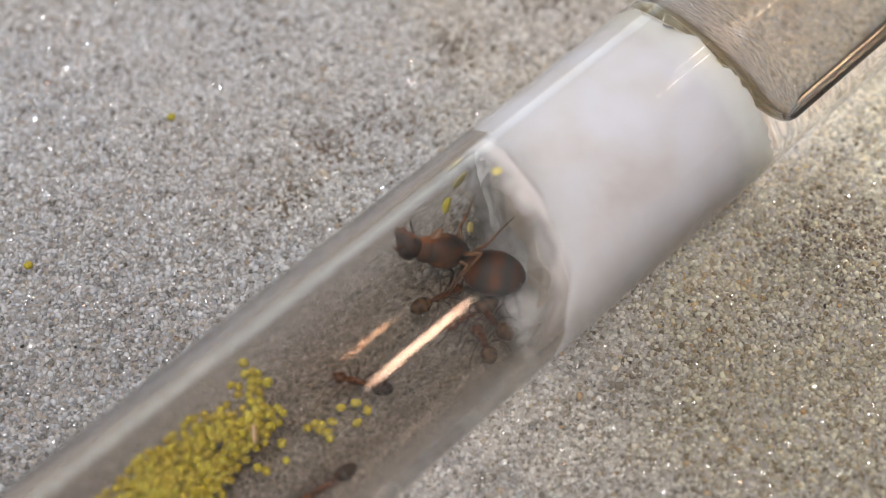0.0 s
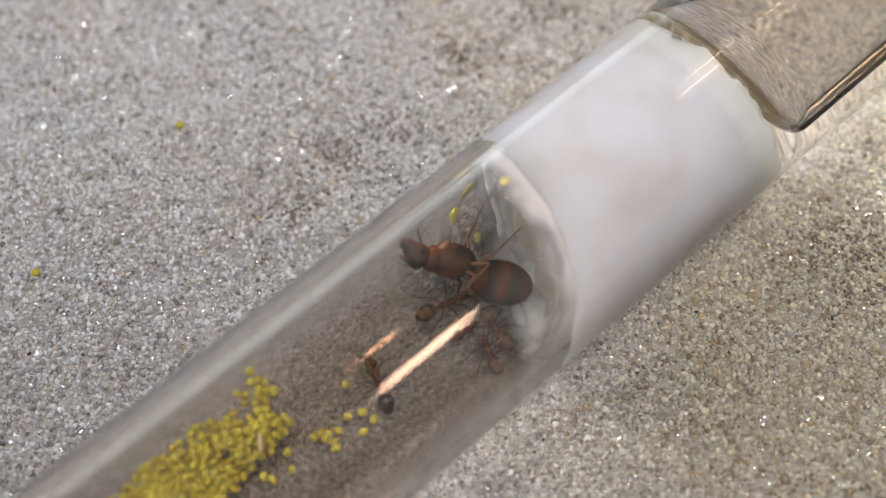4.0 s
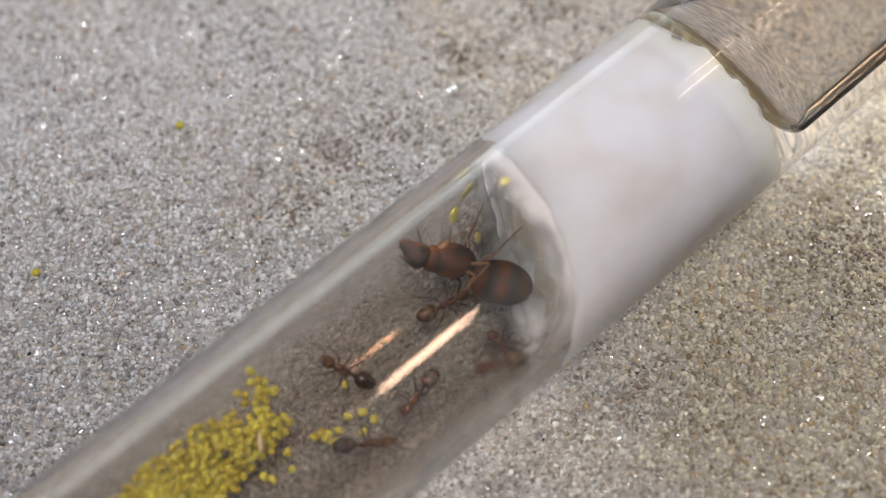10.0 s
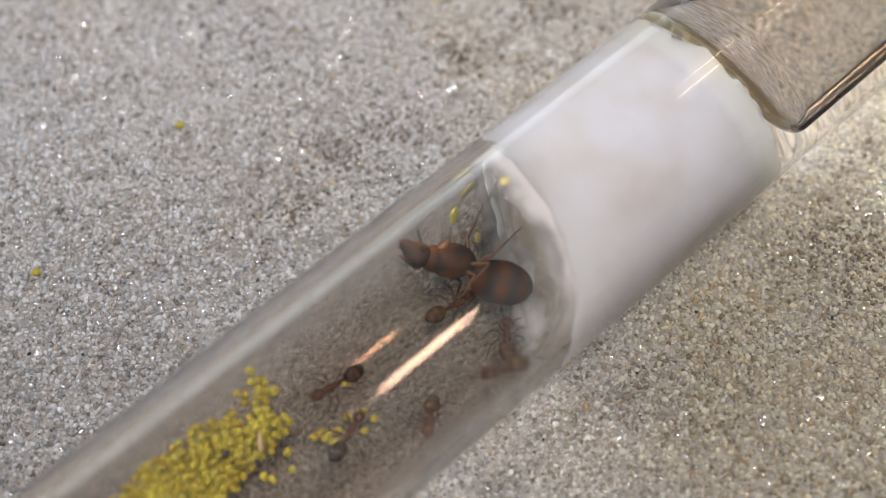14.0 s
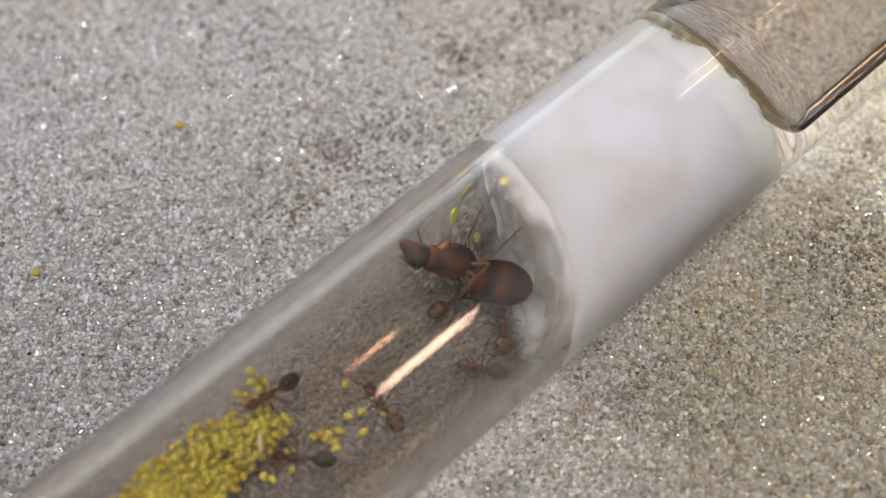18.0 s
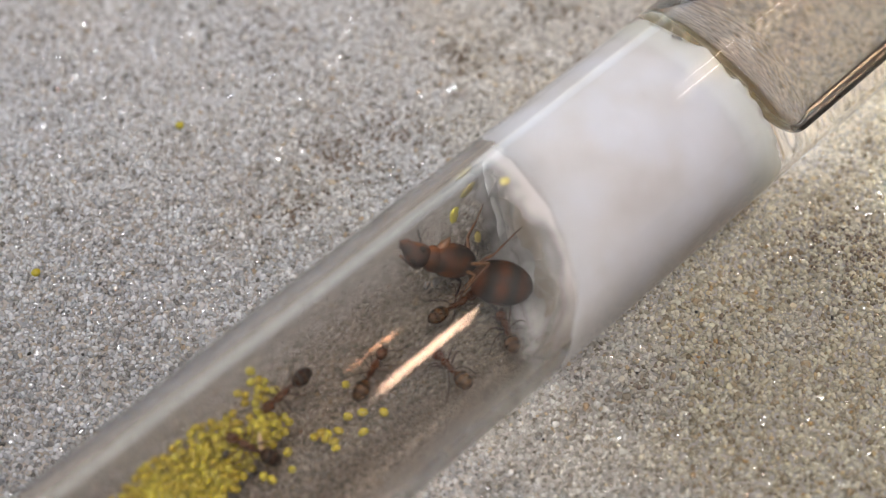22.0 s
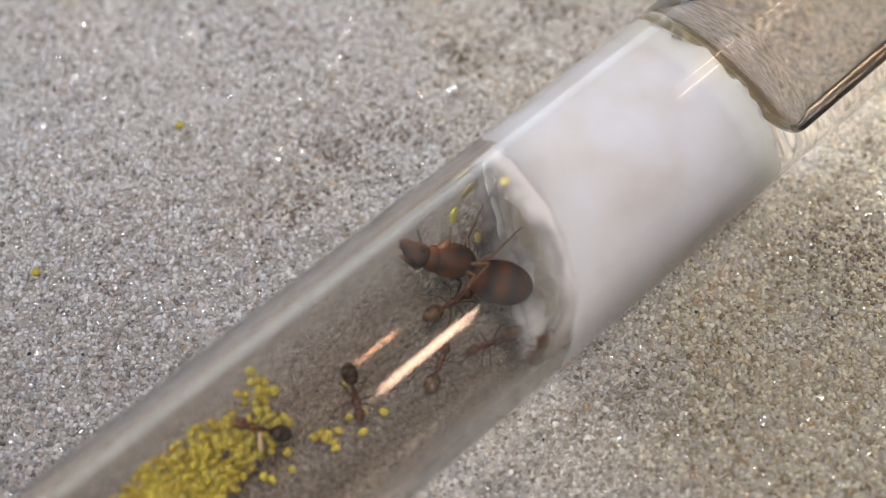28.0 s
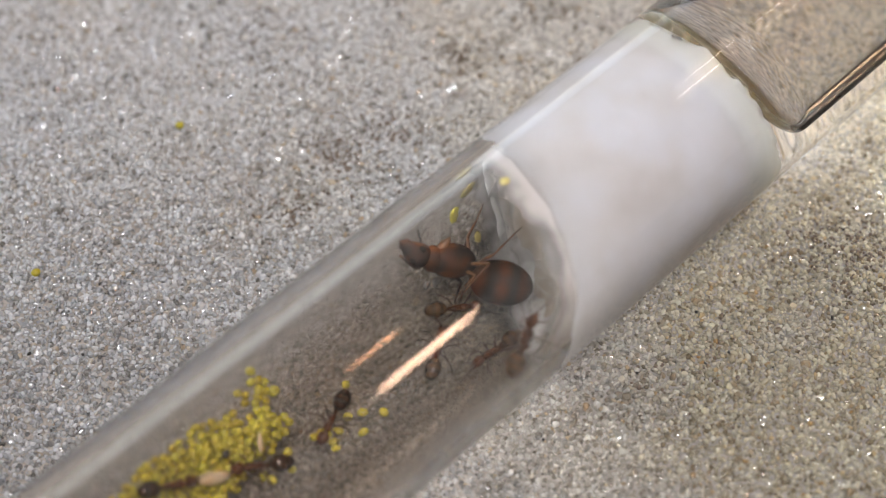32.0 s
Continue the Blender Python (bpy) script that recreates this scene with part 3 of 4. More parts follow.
def build_cotton():
    plug = thing("cotton_plug", "wet white cotton wool plug wedged in the glass tube", "cotton plug")
    bm = bmesh.new()
    r = R_IN + 0.03
    prof = [(COTTON_A + s, r * k) for s, k in ((4.0, 0), (3.9, 0.15), (3.5, 0.32), (2.8, 0.48), (2.1, 0.62), (1.3, 0.74), (0.5, 0.84), (-0.15, 0.91), (-0.55, 0.955),
                                               (-0.5, 0.985), (-0.1, 0.997), (0.5, 1), (1.2, 1), (2.0, 1), (3.0, 1))]
    prof += [(s, r) for s in np.arange(COTTON_A + 4.0, COTTON_B - 0.5, 0.5)]
    prof += [(COTTON_B - 0.2, r), (COTTON_B, r * 0.95), (COTTON_B + 0.3, r * 0.7), (COTTON_B + 0.4, r * 0.35), (COTTON_B + 0.4, 0)]
    lathe(bm, prof, 120)
    for v in bm.verts:
        q = v.co - MID
        s = q.dot(AXIS) / MM
        radial = q - AXIS * q.dot(AXIS)
        n1 = noise.noise(q * 420) + 0.5 * noise.noise(q * 1100) + 0.3 * noise.noise(q * 2500)
        a = math.atan2(-q.dot(SIDE), -q.z)
        slant = front_edge(a) * min(1, radial.length / (4 * MM)) * max(0.0, 1 - (s - COTTON_A) / 8)
        k = max(0.0, 1 - min(abs(s - COTTON_A - 1), abs(s - COTTON_B)) / 2.5)
        if s > 15.8:                                 # it swells into the wider bore
            v.co += radial * (0.056 * min(1.0, (s - 15.8) / 1.2))
        back = max(0.0, (s - COTTON_B + 6) / 6)
        v.co += AXIS * ((n1 * 1.0 * k + slant - back * (0.5 + 1.4 * q.z / (7 * MM))) * MM)
    part("wad", bm, COTTON, plug)
    for layer in range(3):
        part("wisp", wisp_shell(layer), WISP, plug, "thin veil of teased cotton on the glass")
    rng = random.Random(3)
    for end, sign in ((COTTON_A, -1), (COTTON_B, 1)):
        bm = bmesh.new()
        for i in range(600 if sign < 0 else 120):
            a = rng.uniform(0, 2 * math.pi)
            rad = 6.9 * math.sqrt(rng.uniform(0.15, 1))
            base = Vector((end + sign * -0.2, rad * math.cos(a), rad * math.sin(a)))
            if sign > 0:
                base.x -= 0.9 + 1.4 * rad * math.sin(a) / 7
            else:
                base.x += front_edge(math.atan2(-math.cos(a), -math.sin(a))) * min(1, rad / 4) + 4.1 - 4.5 * (rad / 6.9) ** 2
            way = Vector((sign * rng.uniform(0.2, 1.0), rng.gauss(0, 0.8), rng.gauss(0, 0.8)))
            curl = Vector((rng.gauss(0, 0.5) * 0.4, rng.gauss(0, 0.7), rng.gauss(0, 0.7)))
            pts = []
            for k in range(5):
                p = base + way * (k * 0.22) + curl * (k * k * 0.04)
                q = math.hypot(p.y, p.z)
                if q > 6.93:
                    p.y *= 6.93 / q
                    p.z *= 6.93 / q
                w = MID / MM + AXIS * p.x + SIDE * p.y + Vector((0, 0, p.z))
                pts.append(w)
            limb(bm, pts, [0.016] * 5, 3)
        part("fibres", bm, FIBRE, plug, "fine loose white cotton fibres")


def build_water():
    """Water fills the closed end round a long air bubble; the bubble's skin is the water's surface."""
    water = thing("water_reservoir", "clear water lying behind the plug round a long air bubble", "water")
    n, level, middle, rb = 144, -0.8, 3.2, R_WET - 0.14
    start, stop, nose = COTTON_B - 0.15, 64.0, 3.2
    stations = [start + nose * (1 - math.cos(math.pi / 2 * k / 22)) for k in range(1, 23)] + [start + nose + 1.5 * k for k in range(1, 25)]
    bm = bmesh.new()
    rings = [[bm.verts.new(MID + AXIS * ((start - 1.4 * middle / 7) * MM) + Vector((0, 0, middle * MM)))]]
    for s in stations:
        u = min(1.0, (s - start) / nose)
        k = (1 - (1 - u) ** 2.3) ** (1 / 2.3)
        lean = 1.4 * max(0.0, 1 - (s - start) / 8)      # its nose lies against the slanting plug
        if s > stop - 6:
            k = max(0.05, math.sqrt(max(0.0, 1 - ((s - stop + 6) / 6) ** 2)))
        ring = []
        for j in range(n):
            a = 2 * math.pi * j / n
            y, z = math.cos(a), math.sin(a)
            to_wall = -middle * z + math.sqrt((middle * z) ** 2 + rb ** 2 - middle ** 2)
            to_level = (middle - level) / -z if z < -1e-4 else 1e4
            r = k * (to_wall ** -3.2 + to_level ** -3.2) ** (-1 / 3.2)
            up = middle + r * z
            ring.append(bm.verts.new(MID + AXIS * ((s - lean * up / 7) * MM) + SIDE * (r * y * MM) + Vector((0, 0, up * MM))))
        rings.append(ring)
    for a, b in zip(rings, rings[1:]):
        for j in range(n):
            i = (j + 1) % n
            bm.faces.new((a[0], b[i], b[j]) if len(a) == 1 else (a[j], a[i], b[i], b[j]))
    bm.faces.new(rings[-1])
    bmesh.ops.recalc_face_normals(bm, faces=bm.faces)
    bmesh.ops.reverse_faces(bm, faces=bm.faces)
    part("water_surface", bm, WATER, water).visible_shadow = False


build_tube()
build_cotton()
build_water()


# ---- yellow eggs ----
def egg_mesh(name, seed, stretch=1.25, size=0.26):
    rng = random.Random(seed)
    bm = bmesh.new()
    bmesh.ops.create_icosphere(bm, subdivisions=2, radius=1)
    for v in bm.verts:
        k = 1 + 0.08 * noise.noise(v.co * 1.7 + Vector((seed * 3.1, 0, 0)))
        v.co = Vector((v.co.x * stretch, v.co.y, v.co.z * 0.92)) * (size * k * MM)
    return link_mesh(name, bm, YELLOW)


EGGS = [egg_mesh("yellow_egg", k, 1.05 + 0.12 * (k % 4), 0.30 + 0.015 * (k % 3)) for k in range(6)]


def inside(x, y, outline):
    odd = False
    for (x0, y0), (x1, y1) in zip(outline, outline[1:] + outline[:1]):
        if (y0 > y) != (y1 > y) and x < (x1 - x0) * (y - y0) / (y1 - y0) + x0:
            odd = not odd
    return odd


def build_heap():
    outline = [(-19.7, -85), (-18.7, -69), (-18.5, -55), (-19.5, -55), (-20.0, -52), (-18.9, -39), (-19.1, -33), (-20.8, -28),
               (-23.0, -26), (-24.2, -26), (-25.5, -18), (-30.0, -10), (-38, -10), (-38, -70), (-31.9, -67.7), (-29.8, -72), (-27.0, -71),
               (-24.8, -72), (-23.4, -65), (-22.0, -66), (-21.1, -74)]
    rng = random.Random(11)
    placed = []
    for layer, height in enumerate((0.26, 0.62, 0.98, 1.3)):
        got = []
        for i in range(4200):
            s, phi = rng.uniform(-38, -18), rng.uniform(-88, -8)
            if not inside(s, phi, outline):
                continue
            if s > -22.3 and phi < -50 and (layer or rng.random() < 0.8):
                continue
            if layer and not all(inside(s + a, phi + b, outline) for a, b in ((0.5 * layer, 0), (-0.5 * layer, 0), (0, 5 * layer), (0, -5 * layer))):
                continue
            if all((s - u) ** 2 + (0.113 * (phi - v)) ** 2 > 0.48 ** 2 for u, v in got):
                got.append((s, phi))
                placed.append((s, phi, height + rng.uniform(-0.06, 0.08)))
    heap = thing("egg_heap", "loose heap of tiny bright yellow egg-like grains inside the tube", "eggs")
    placed.sort(key=lambda p: -p[0] - p[2] * 4)
    placed = placed[:60] + sorted(placed[60:], key=lambda p: -p[2])
    turns = [Euler([rng.uniform(-0.6, 0.6), rng.uniform(-0.6, 0.6), rng.uniform(0, 6.3)]).to_matrix().to_4x4() for p in placed]
    shown = 0
    rest = bmesh.new()
    for (s, phi, height), t in zip(placed, turns):
        m = on_tube(s, phi, 0, height) @ t
        if shown < 300 and s > -31:
            shown += 1
            part("egg", EGGS[shown % 6], YELLOW, heap, at=m)
        else:
            n = len(rest.verts)
            rest.from_mesh(EGGS[n % 6])
            rest.verts.ensure_lookup_table()
            bmesh.ops.transform(rest, matrix=m, verts=rest.verts[n:])
    tagged(part("packed_eggs", rest, YELLOW, heap), "close-packed yellow eggs", kind="stuff")


def build_scattered():
    """Single eggs dropped on the tube's floor."""
    rng = random.Random(5)
    for i, (s, phi) in enumerate([(-14.2, -30.7), (-15.6, -14.6), (-14.6, -10.9), (-15.6, -0.7), (-18.4, -18.3), (-17.8, -17.4), (-17.9, -12.8),
                                  (-17.5, -14.3), (-17.6, -8.2), (-16.8, -11.7), (-17.8, -4.3), (-20.5, -21.3), (-21.1, -11.5), (-22.9, -19.4),
                                  (-22.6, -14.5), (-18.7, -56.4), (-23.2, -27.8)]):
        ob = new("yellow_egg", EGGS[i % 6])
        ob.matrix_basis = on_tube(s, phi, rng.uniform(0, 180), 0.24)
        tagged(ob, "single bright yellow egg-like grain on the glass", "egg", "eggs scattered in the tube")
    for x, y in ((-30.07, -2.5), (-20.75, 12.05)):
        ob = new("yellow_egg", EGGS[1])
        z = float(sand_height(np.array([x]), np.array([y]))[0])
        ob.matrix_basis = pose(x * MM, y * MM, (z + 0.2) * MM, 0, 0, 40)
        tagged(ob, "single yellow egg-like grain lying on the sand", "egg")
    ob = new("yellow_egg", EGGS[2])
    ob.matrix_basis = on_tube(-14.4, -2.7, 60, 0.24)
    return tagged(ob, "single yellow egg-like grain nudged along by an ant", "egg", "eggs scattered in the tube")


def lump(name, size, seed, material, rough=0.25):
    bm = bmesh.new()
    bmesh.ops.create_icosphere(bm, subdivisions=2, radius=1)
    for v in bm.verts:
        k = 1 + rough * noise.noise(v.co * 1.6 + Vector((seed * 5.3, seed, 0)))
        v.co = Vector((v.co.x * size[0], v.co.y * size[1], v.co.z * size[2])) * (k * MM)
    return link_mesh(name, bm, material)


def build_debris():
    for i, (s, phi, a, b, turn) in enumerate([(-0.5, -76.5, 0.75, 0.42, 70), (1.0, -88, 0.8, 0.4, 20), (0.1, -114, 0.8, 0.4, 10), (-0.95, -171, 0.45, 0.36, 0),
                                              (0.7, -51, 0.45, 0.3, 60)]):
        ob = new("yellow_smear", lump("yellow_smear", (a, b, 0.14), i, PALE_YELLOW if i in (1, 2, 3, 4) else YELLOW))
        ob.matrix_basis = on_tube(s, phi, turn, 0.12)
        tagged(ob, "flattened yellow crumb stuck to the glass beside the plug", "crumb", "crumbs by the plug")
    for i, (s, phi, a) in enumerate([(1.6, -4, 0.13), (2.5, -3, 0.14), (1.7, 3, 0.19), (1.0, 6, 0.14), (1.3, 5, 0.15), (-0.7, 27, 0.09), (-1.1, 32, 0.08)]):
        ob = new("black_speck", lump("black_speck", (a, a * 0.8, a * 0.7), 20 + i, DARK_GRAIN, 0.5))
        ob.matrix_basis = on_tube(s, phi, i * 50, 0.85)
        tagged(ob, "tiny black waste speck caught on the cotton by the plug", "speck", "waste specks")
    for i, (s, phi, a) in enumerate([(-4.1, -45.5, 0.5), (-4.8, -47.5, 0.36), (-3.6, -47, 0.3), (-14.2, 0.8, 0.24), (-19.5, -14, 0.12), (-12, 12, 0.14)]):
        ob = new("clear_crystal", lump("clear_crystal", (a, a * 0.6, a * 0.5), 30 + i, CRYSTAL, 0.6))
        ob.matrix_basis = on_tube(s, phi, i * 35, a * 0.4)
        tagged(ob, "small clear crystal crumb on the tube floor", "crystal")
    ob = new("orange_grain", lump("orange_grain", (0.16, 0.13, 0.12), 50, QUEEN_LEG))
    ob.matrix_basis = on_tube(-18.8, -26.2, 0, 0.1)
    tagged(ob, "tiny orange-brown grain on the tube floor", "grain")
    ob = new("dark_crumb", lump("dark_crumb", (0.36, 0.26, 0.2), 51, DARK_GRAIN, 0.5))
    ob.matrix_basis = on_tube(-24.4, -48.1, 20, 1.55)
    tagged(ob, "dark grey crumb on top of the yellow eggs", "crumb")
    ob = new("larva", lump("larva", (0.75, 0.22, 0.2), 60, LARVA, 0.15))
    ob.matrix_basis = on_tube(-22.0, -38.5, -120, 1.55)
    tagged(ob, "pale peach translucent larva lying on the eggs", "larva")


def build_specks():
    """Fine dust and droplets on the floor of the tube."""
    rng = np.random.default_rng(33)
    for name, material, n, label in (("dust_specks", DARK_GRAIN, 45, "fine dark dust specks on the tube floor"), ("droplets", CRYSTAL, 70, "tiny clear droplets on the tube floor")):
        at = [on_tube(s, phi, 0, 0.02).translation / MM for s, phi in zip(rng.uniform(-24, 0, n), rng.uniform(-50, 35, n))]
        r = rng.uniform(0.03, 0.08, n)
        me = many(name, np.array(at), r[:, None] * rng.uniform(0.7, 1.3, (n, 3)), material, rng, True)
        tagged(new(name, me), label, "specks", kind="stuff")


def larva_mesh():
    bm = bmesh.new()
    blob(bm, (0, 0, 0), (1.25, 0.48, 0.45), seg=16, rings=14, taper=0.18, bend=0.12)
    for v in bm.verts:
        v.co *= 1 + 0.03 * math.sin(v.co.x / MM * 11)
    return link_mesh("larva", bm, LARVA)


# ---- ants ----
HIPS = ((0.62, 42), (0.28, 2), (-0.06, -42))     # x of the three leg pairs, mm, and the angle at which they splay
BODY = 0.75                                       # height of the thorax over the ground


def leg_mesh(reach, drop):
    """One leg from its hip at the origin, out along +y."""
    bm = bmesh.new()
    limb(bm, [(0, 0, 0), (0, 0.22, -0.08)], [0.09, 0.065])
    limb(bm, [(0, 0.2, -0.08), (0, 0.55 * reach, 0.42), (0.02, reach, 0.5)], [0.06, 0.075, 0.042])
    limb(bm, [(0.02, reach * 0.98, 0.5), (0.06, reach * 1.35, 0.02), (0.1, reach * 1.62, -drop * 0.75)], [0.042, 0.05, 0.03])
    limb(bm, [(0.1, reach * 1.6, -drop * 0.74), (0.2, reach * 1.85, -drop * 0.97), (0.34, reach * 2.1, -drop)], [0.03, 0.026, 0.016])
    return link_mesh("leg", bm, LEG)


def antenna_mesh():
    bm = bmesh.new()
    limb(bm, [(0, 0, 0), (0.45, 0.42, 0.14), (0.72, 0.6, 0.1)], [0.042, 0.042, 0.036])
    limb(bm, [(0.7, 0.58, 0.1), (1.1, 0.66, -0.12), (1.55, 0.62, -0.34)], [0.034, 0.042, 0.044])
    return link_mesh("antenna", bm, LEG)


def mirror(me):
    bm = bmesh.new()
    bm.from_mesh(me)
    for v in bm.verts:
        v.co.y *= -1
    bmesh.ops.reverse_faces(bm, faces=bm.faces)
    return link_mesh(me.name, bm, me.materials[0])


def build_ant(gaster_material, label):
    ant = thing("worker_ant", label, "ant", group="worker ants in the tube")
    up = BODY
    bm = bmesh.new()
    blob(bm, (0, 0, 0), (0.50, 0.42, 0.34), (0, 12, 0), 18, 12, 0.12)
    head = part("head", bm, CHITIN, ant, at=pose(1.52 * MM, 0, (up + 0.05) * MM))
    for side in (1, -1):
        bm = bmesh.new()
        blob(bm, (0.02, side * 0.36, 0.10), (0.10, 0.05, 0.08), seg=10, rings=6)
        part("eye", bm, EYE_BLACK, head, "glossy black compound eye")
        bm = bmesh.new()
        limb(bm, [(0.38, side * 0.18, -0.08), (0.56, side * 0.2, -0.12), (0.70, side * 0.06, -0.14)], [0.07, 0.06, 0.02])
        part("mandible", bm, CHITIN, head)
    bm = bmesh.new()
    blob(bm, (0.62, 0, 0.06), (0.46, 0.30, 0.30), (0, 6, 0), 16, 10, 0.1)
    blob(bm, (0.16, 0, 0.08), (0.34, 0.23, 0.25), seg=14, rings=8)
    blob(bm, (-0.18, 0, -0.02), (0.34, 0.23, 0.24), (0, -14, 0), 14, 8, -0.1)
    limb(bm, [(0.95, 0, 0.02), (1.14, 0, 0.03)], [0.14, 0.12], 8)
    part("thorax", bm, CHITIN, ant, at=pose(0, 0, up * MM))
    bm = bmesh.new()
    limb(bm, [(-0.42, 0, -0.10), (-0.58, 0, -0.06), (-0.78, 0, -0.02)], [0.08, 0.10, 0.09], 8)
    blob(bm, (-0.60, 0, 0.08), (0.10, 0.15, 0.2), seg=10, rings=6)
    part("petiole", bm, CHITIN, ant, at=pose(0, 0, up * MM))
    bm = bmesh.new()
    blob(bm, (0, 0, 0), (0.85, 0.59, 0.55), (0, -6, 0), 24, 18, -0.06)
    for v in bm.verts:                               # shallow steps between the plates
        x = v.co.x / MM
        k = 1 + 0.018 * math.sin(x * 7.5 + 0.8)
        v.co.y *= k
        v.co.z *= k
    part("gaster", bm, gaster_material, ant, "banded glossy gaster", at=pose(-1.60 * MM, 0, (up + 0.06) * MM))
    legs = []
    for (x, splay), mesh in zip(HIPS, LEGS):
        for side in (1, -1):
            leg = part("leg", mesh[0] if side > 0 else mesh[1], LEG, ant, at=pose(x * MM, side * 0.18 * MM, (up - 0.1) * MM, 0, 0, -side * splay))
            legs.append(leg)
    for side in (1, -1):
        part("antenna", ANTENNAE[0 if side > 0 else 1], LEG, ant, at=pose(1.86 * MM, side * 0.14 * MM, (up + 0.16) * MM))
    return ant


LEGS = []
for reach, drop in ((0.95, 0.65), (1.02, 0.65), (1.25, 0.65)):
    made = leg_mesh(reach, drop)
    LEGS.append((made, mirror(made)))
made = antenna_mesh()
ANTENNAE = (made, mirror(made))


def build_queen():
    at = Matrix(((-0.9386, -0.3449, 0, 0.002061), (0.275, -0.7485, -0.6035, -0.005043), (0.2081, -0.5664, 0.7974, 0.003718), (0, 0, 0, 1)))
    queen = thing("queen_ant", "large orange-brown queen ant with dark blotches resting against the plug", "ant", at)

    def turned(a, b):
        """A pose at a with x towards b, mm in the queen's space."""
        a, b = Vector(a), Vector(b)
        return Matrix.Translation(a * MM) @ (b - a).to_track_quat("X", "Z").to_matrix().to_4x4()

    bm = bmesh.new()
    blob(bm, (0, 0, 0), (2.35, 1.66, 1.62), seg=36, rings=28, taper=-0.04)
    for v in bm.verts:                               # plates of the gaster overlap in shallow steps
        x = v.co.x / MM
        k = 1 + 0.014 * ((x * 1.15 + 0.3) % 1.0)
        v.co.y *= k
        v.co.z *= k
    part("gaster", bm, QUEEN_GASTER, queen, "dark brown banded swollen gaster", at=turned((-2.15, 0.05, 0), (0.9, 0.45, 0.35)))
    bm = bmesh.new()
    blob(bm, (0.0, 0, 0.15), (1.95, 1.28, 1.2), seg=28, rings=20, taper=0.03)
    blob(bm, (1.45, 0.05, 0.05), (0.95, 1.0, 0.95), (0, 0, 8), seg=20, rings=14)
    blob(bm, (-1.35, 0.05, 0.0), (0.8, 0.85, 0.8), seg=18, rings=12)
    part("thorax", bm, QUEEN_BROWN, queen, at=turned((1.95, -0.28, 1.0), (4.5, 0.25, 2.5)))
    bm = bmesh.new()
    blob(bm, (0, 0, 0), (0.35, 0.55, 0.7), seg=14, rings=10)
    limb(bm, [(-0.6, 0, -0.1), (0, 0, -0.1), (0.6, 0, 0)], [0.3, 0.35, 0.3], 10)
    part("petiole", bm, QUEEN_BROWN, queen, at=turned((-0.05, 0.1, 0.3), (1.7, -0.3, 0.8)))
    bm = bmesh.new()
    blob(bm, (0.15, 0, 0), (1.45, 0.80, 0.62), seg=22, rings=16, taper=0.72)
    blob(bm, (-0.35, 0, 0.02), (0.72, 0.80, 0.62), seg=18, rings=12)
    head = part("head", bm, QUEEN_BROWN, queen, at=turned((4.55, 0.0, 2.55), (5.61, -0.42, 3.0)))
    for side in (1, -1):
        bm = bmesh.new()
        blob(bm, (-0.22, side * 0.5, 0.42), (0.34, 0.24, 0.26), seg=14, rings=10)
        part("eye", bm, EYE_BLACK, head, "glossy black compound eye")
        bm = bmesh.new()
        limb(bm, [(0.8, side * 0.3, 0), (1.15, side * 0.3, -0.05), (1.4, side * 0.06, -0.08)], [0.2, 0.16, 0.05], 8)
        part("mandible", bm, QUEEN_BROWN, head)
    for pts in ([(3.95, -0.19, 2.7), (4.58, -1.1, 2.5), (5.0, -1.63, 2.1)], [(4.3, 0.5, 2.8), (4.8, 0.85, 2.7), (5.5, 0.5, 2.5)]):
        bm = bmesh.new()
        limb(bm, [pts[0], [0.5 * (a + b) for a, b in zip(pts[0], pts[1])], pts[1]], [0.10, 0.11, 0.09], 8)
        limb(bm, [pts[1], [0.5 * (a + b) for a, b in zip(pts[1], pts[2])], pts[2]], [0.08, 0.09, 0.07], 8)
        part("antenna", bm, QUEEN_BROWN, queen)
    bm = bmesh.new()
    blob(bm, (0, 0, 0), (0.8, 0.42, 0.36), (0, 0, 0), 14, 10, 0.45)
    part("coxa", bm, QUEEN_LEG, queen, "orange-brown raised leg base", at=turned((2.75, -1.05, 1.9), (2.55, -1.75, 2.0)))
    for pts, stuff in (([(0.76, -1.0, 0.4), (1.4, -2.28, 0.6), (1.18, -3.57, 0.0), (1.17, -4.97, -0.6)], QUEEN_LEG),
                       ([(1.28, -0.9, 0.2), (1.32, -2.1, -0.8), (1.33, -3.1, -1.6), (1.35, -3.41, -2.0)], LEG),
                       ([(-0.18, -0.9, 0.6), (-0.91, -1.76, 1.5), (-1.46, -2.99, 0.6), (-2.11, -4.27, -0.4)], QUEEN_LEG),
                       ([(0.9, 0.0, 0.9), (-0.1, 0.15, 1.9), (0.36, 1.39, 1.3), (0.63, 2.38, 0.2)], QUEEN_LEG),
                       ([(0.5, -0.5, 1.3), (-0.75, -1.0, 2.1), (-0.05, 0.8, 2.0), (0.46, 2.52, 0.6)], QUEEN_LEG),
                       ([(1.71, 0.5, 0.5), (0.66, 0.9, -0.2), (0.55, 1.9, -0.9), (0.5, 2.6, -1.5)], QUEEN_BROWN)):
        bm = bmesh.new()
        limb(bm, [pts[0], [0.5 * (a + b) for a, b in zip(pts[0], pts[1])], pts[1]], [0.15, 0.16, 0.10], 8)
        limb(bm, [pts[1], [0.5 * (a + b) for a, b in zip(pts[1], pts[2])], pts[2]], [0.09, 0.10, 0.07], 8)
        limb(bm, [pts[2], pts[3]], [0.065, 0.035], 8)
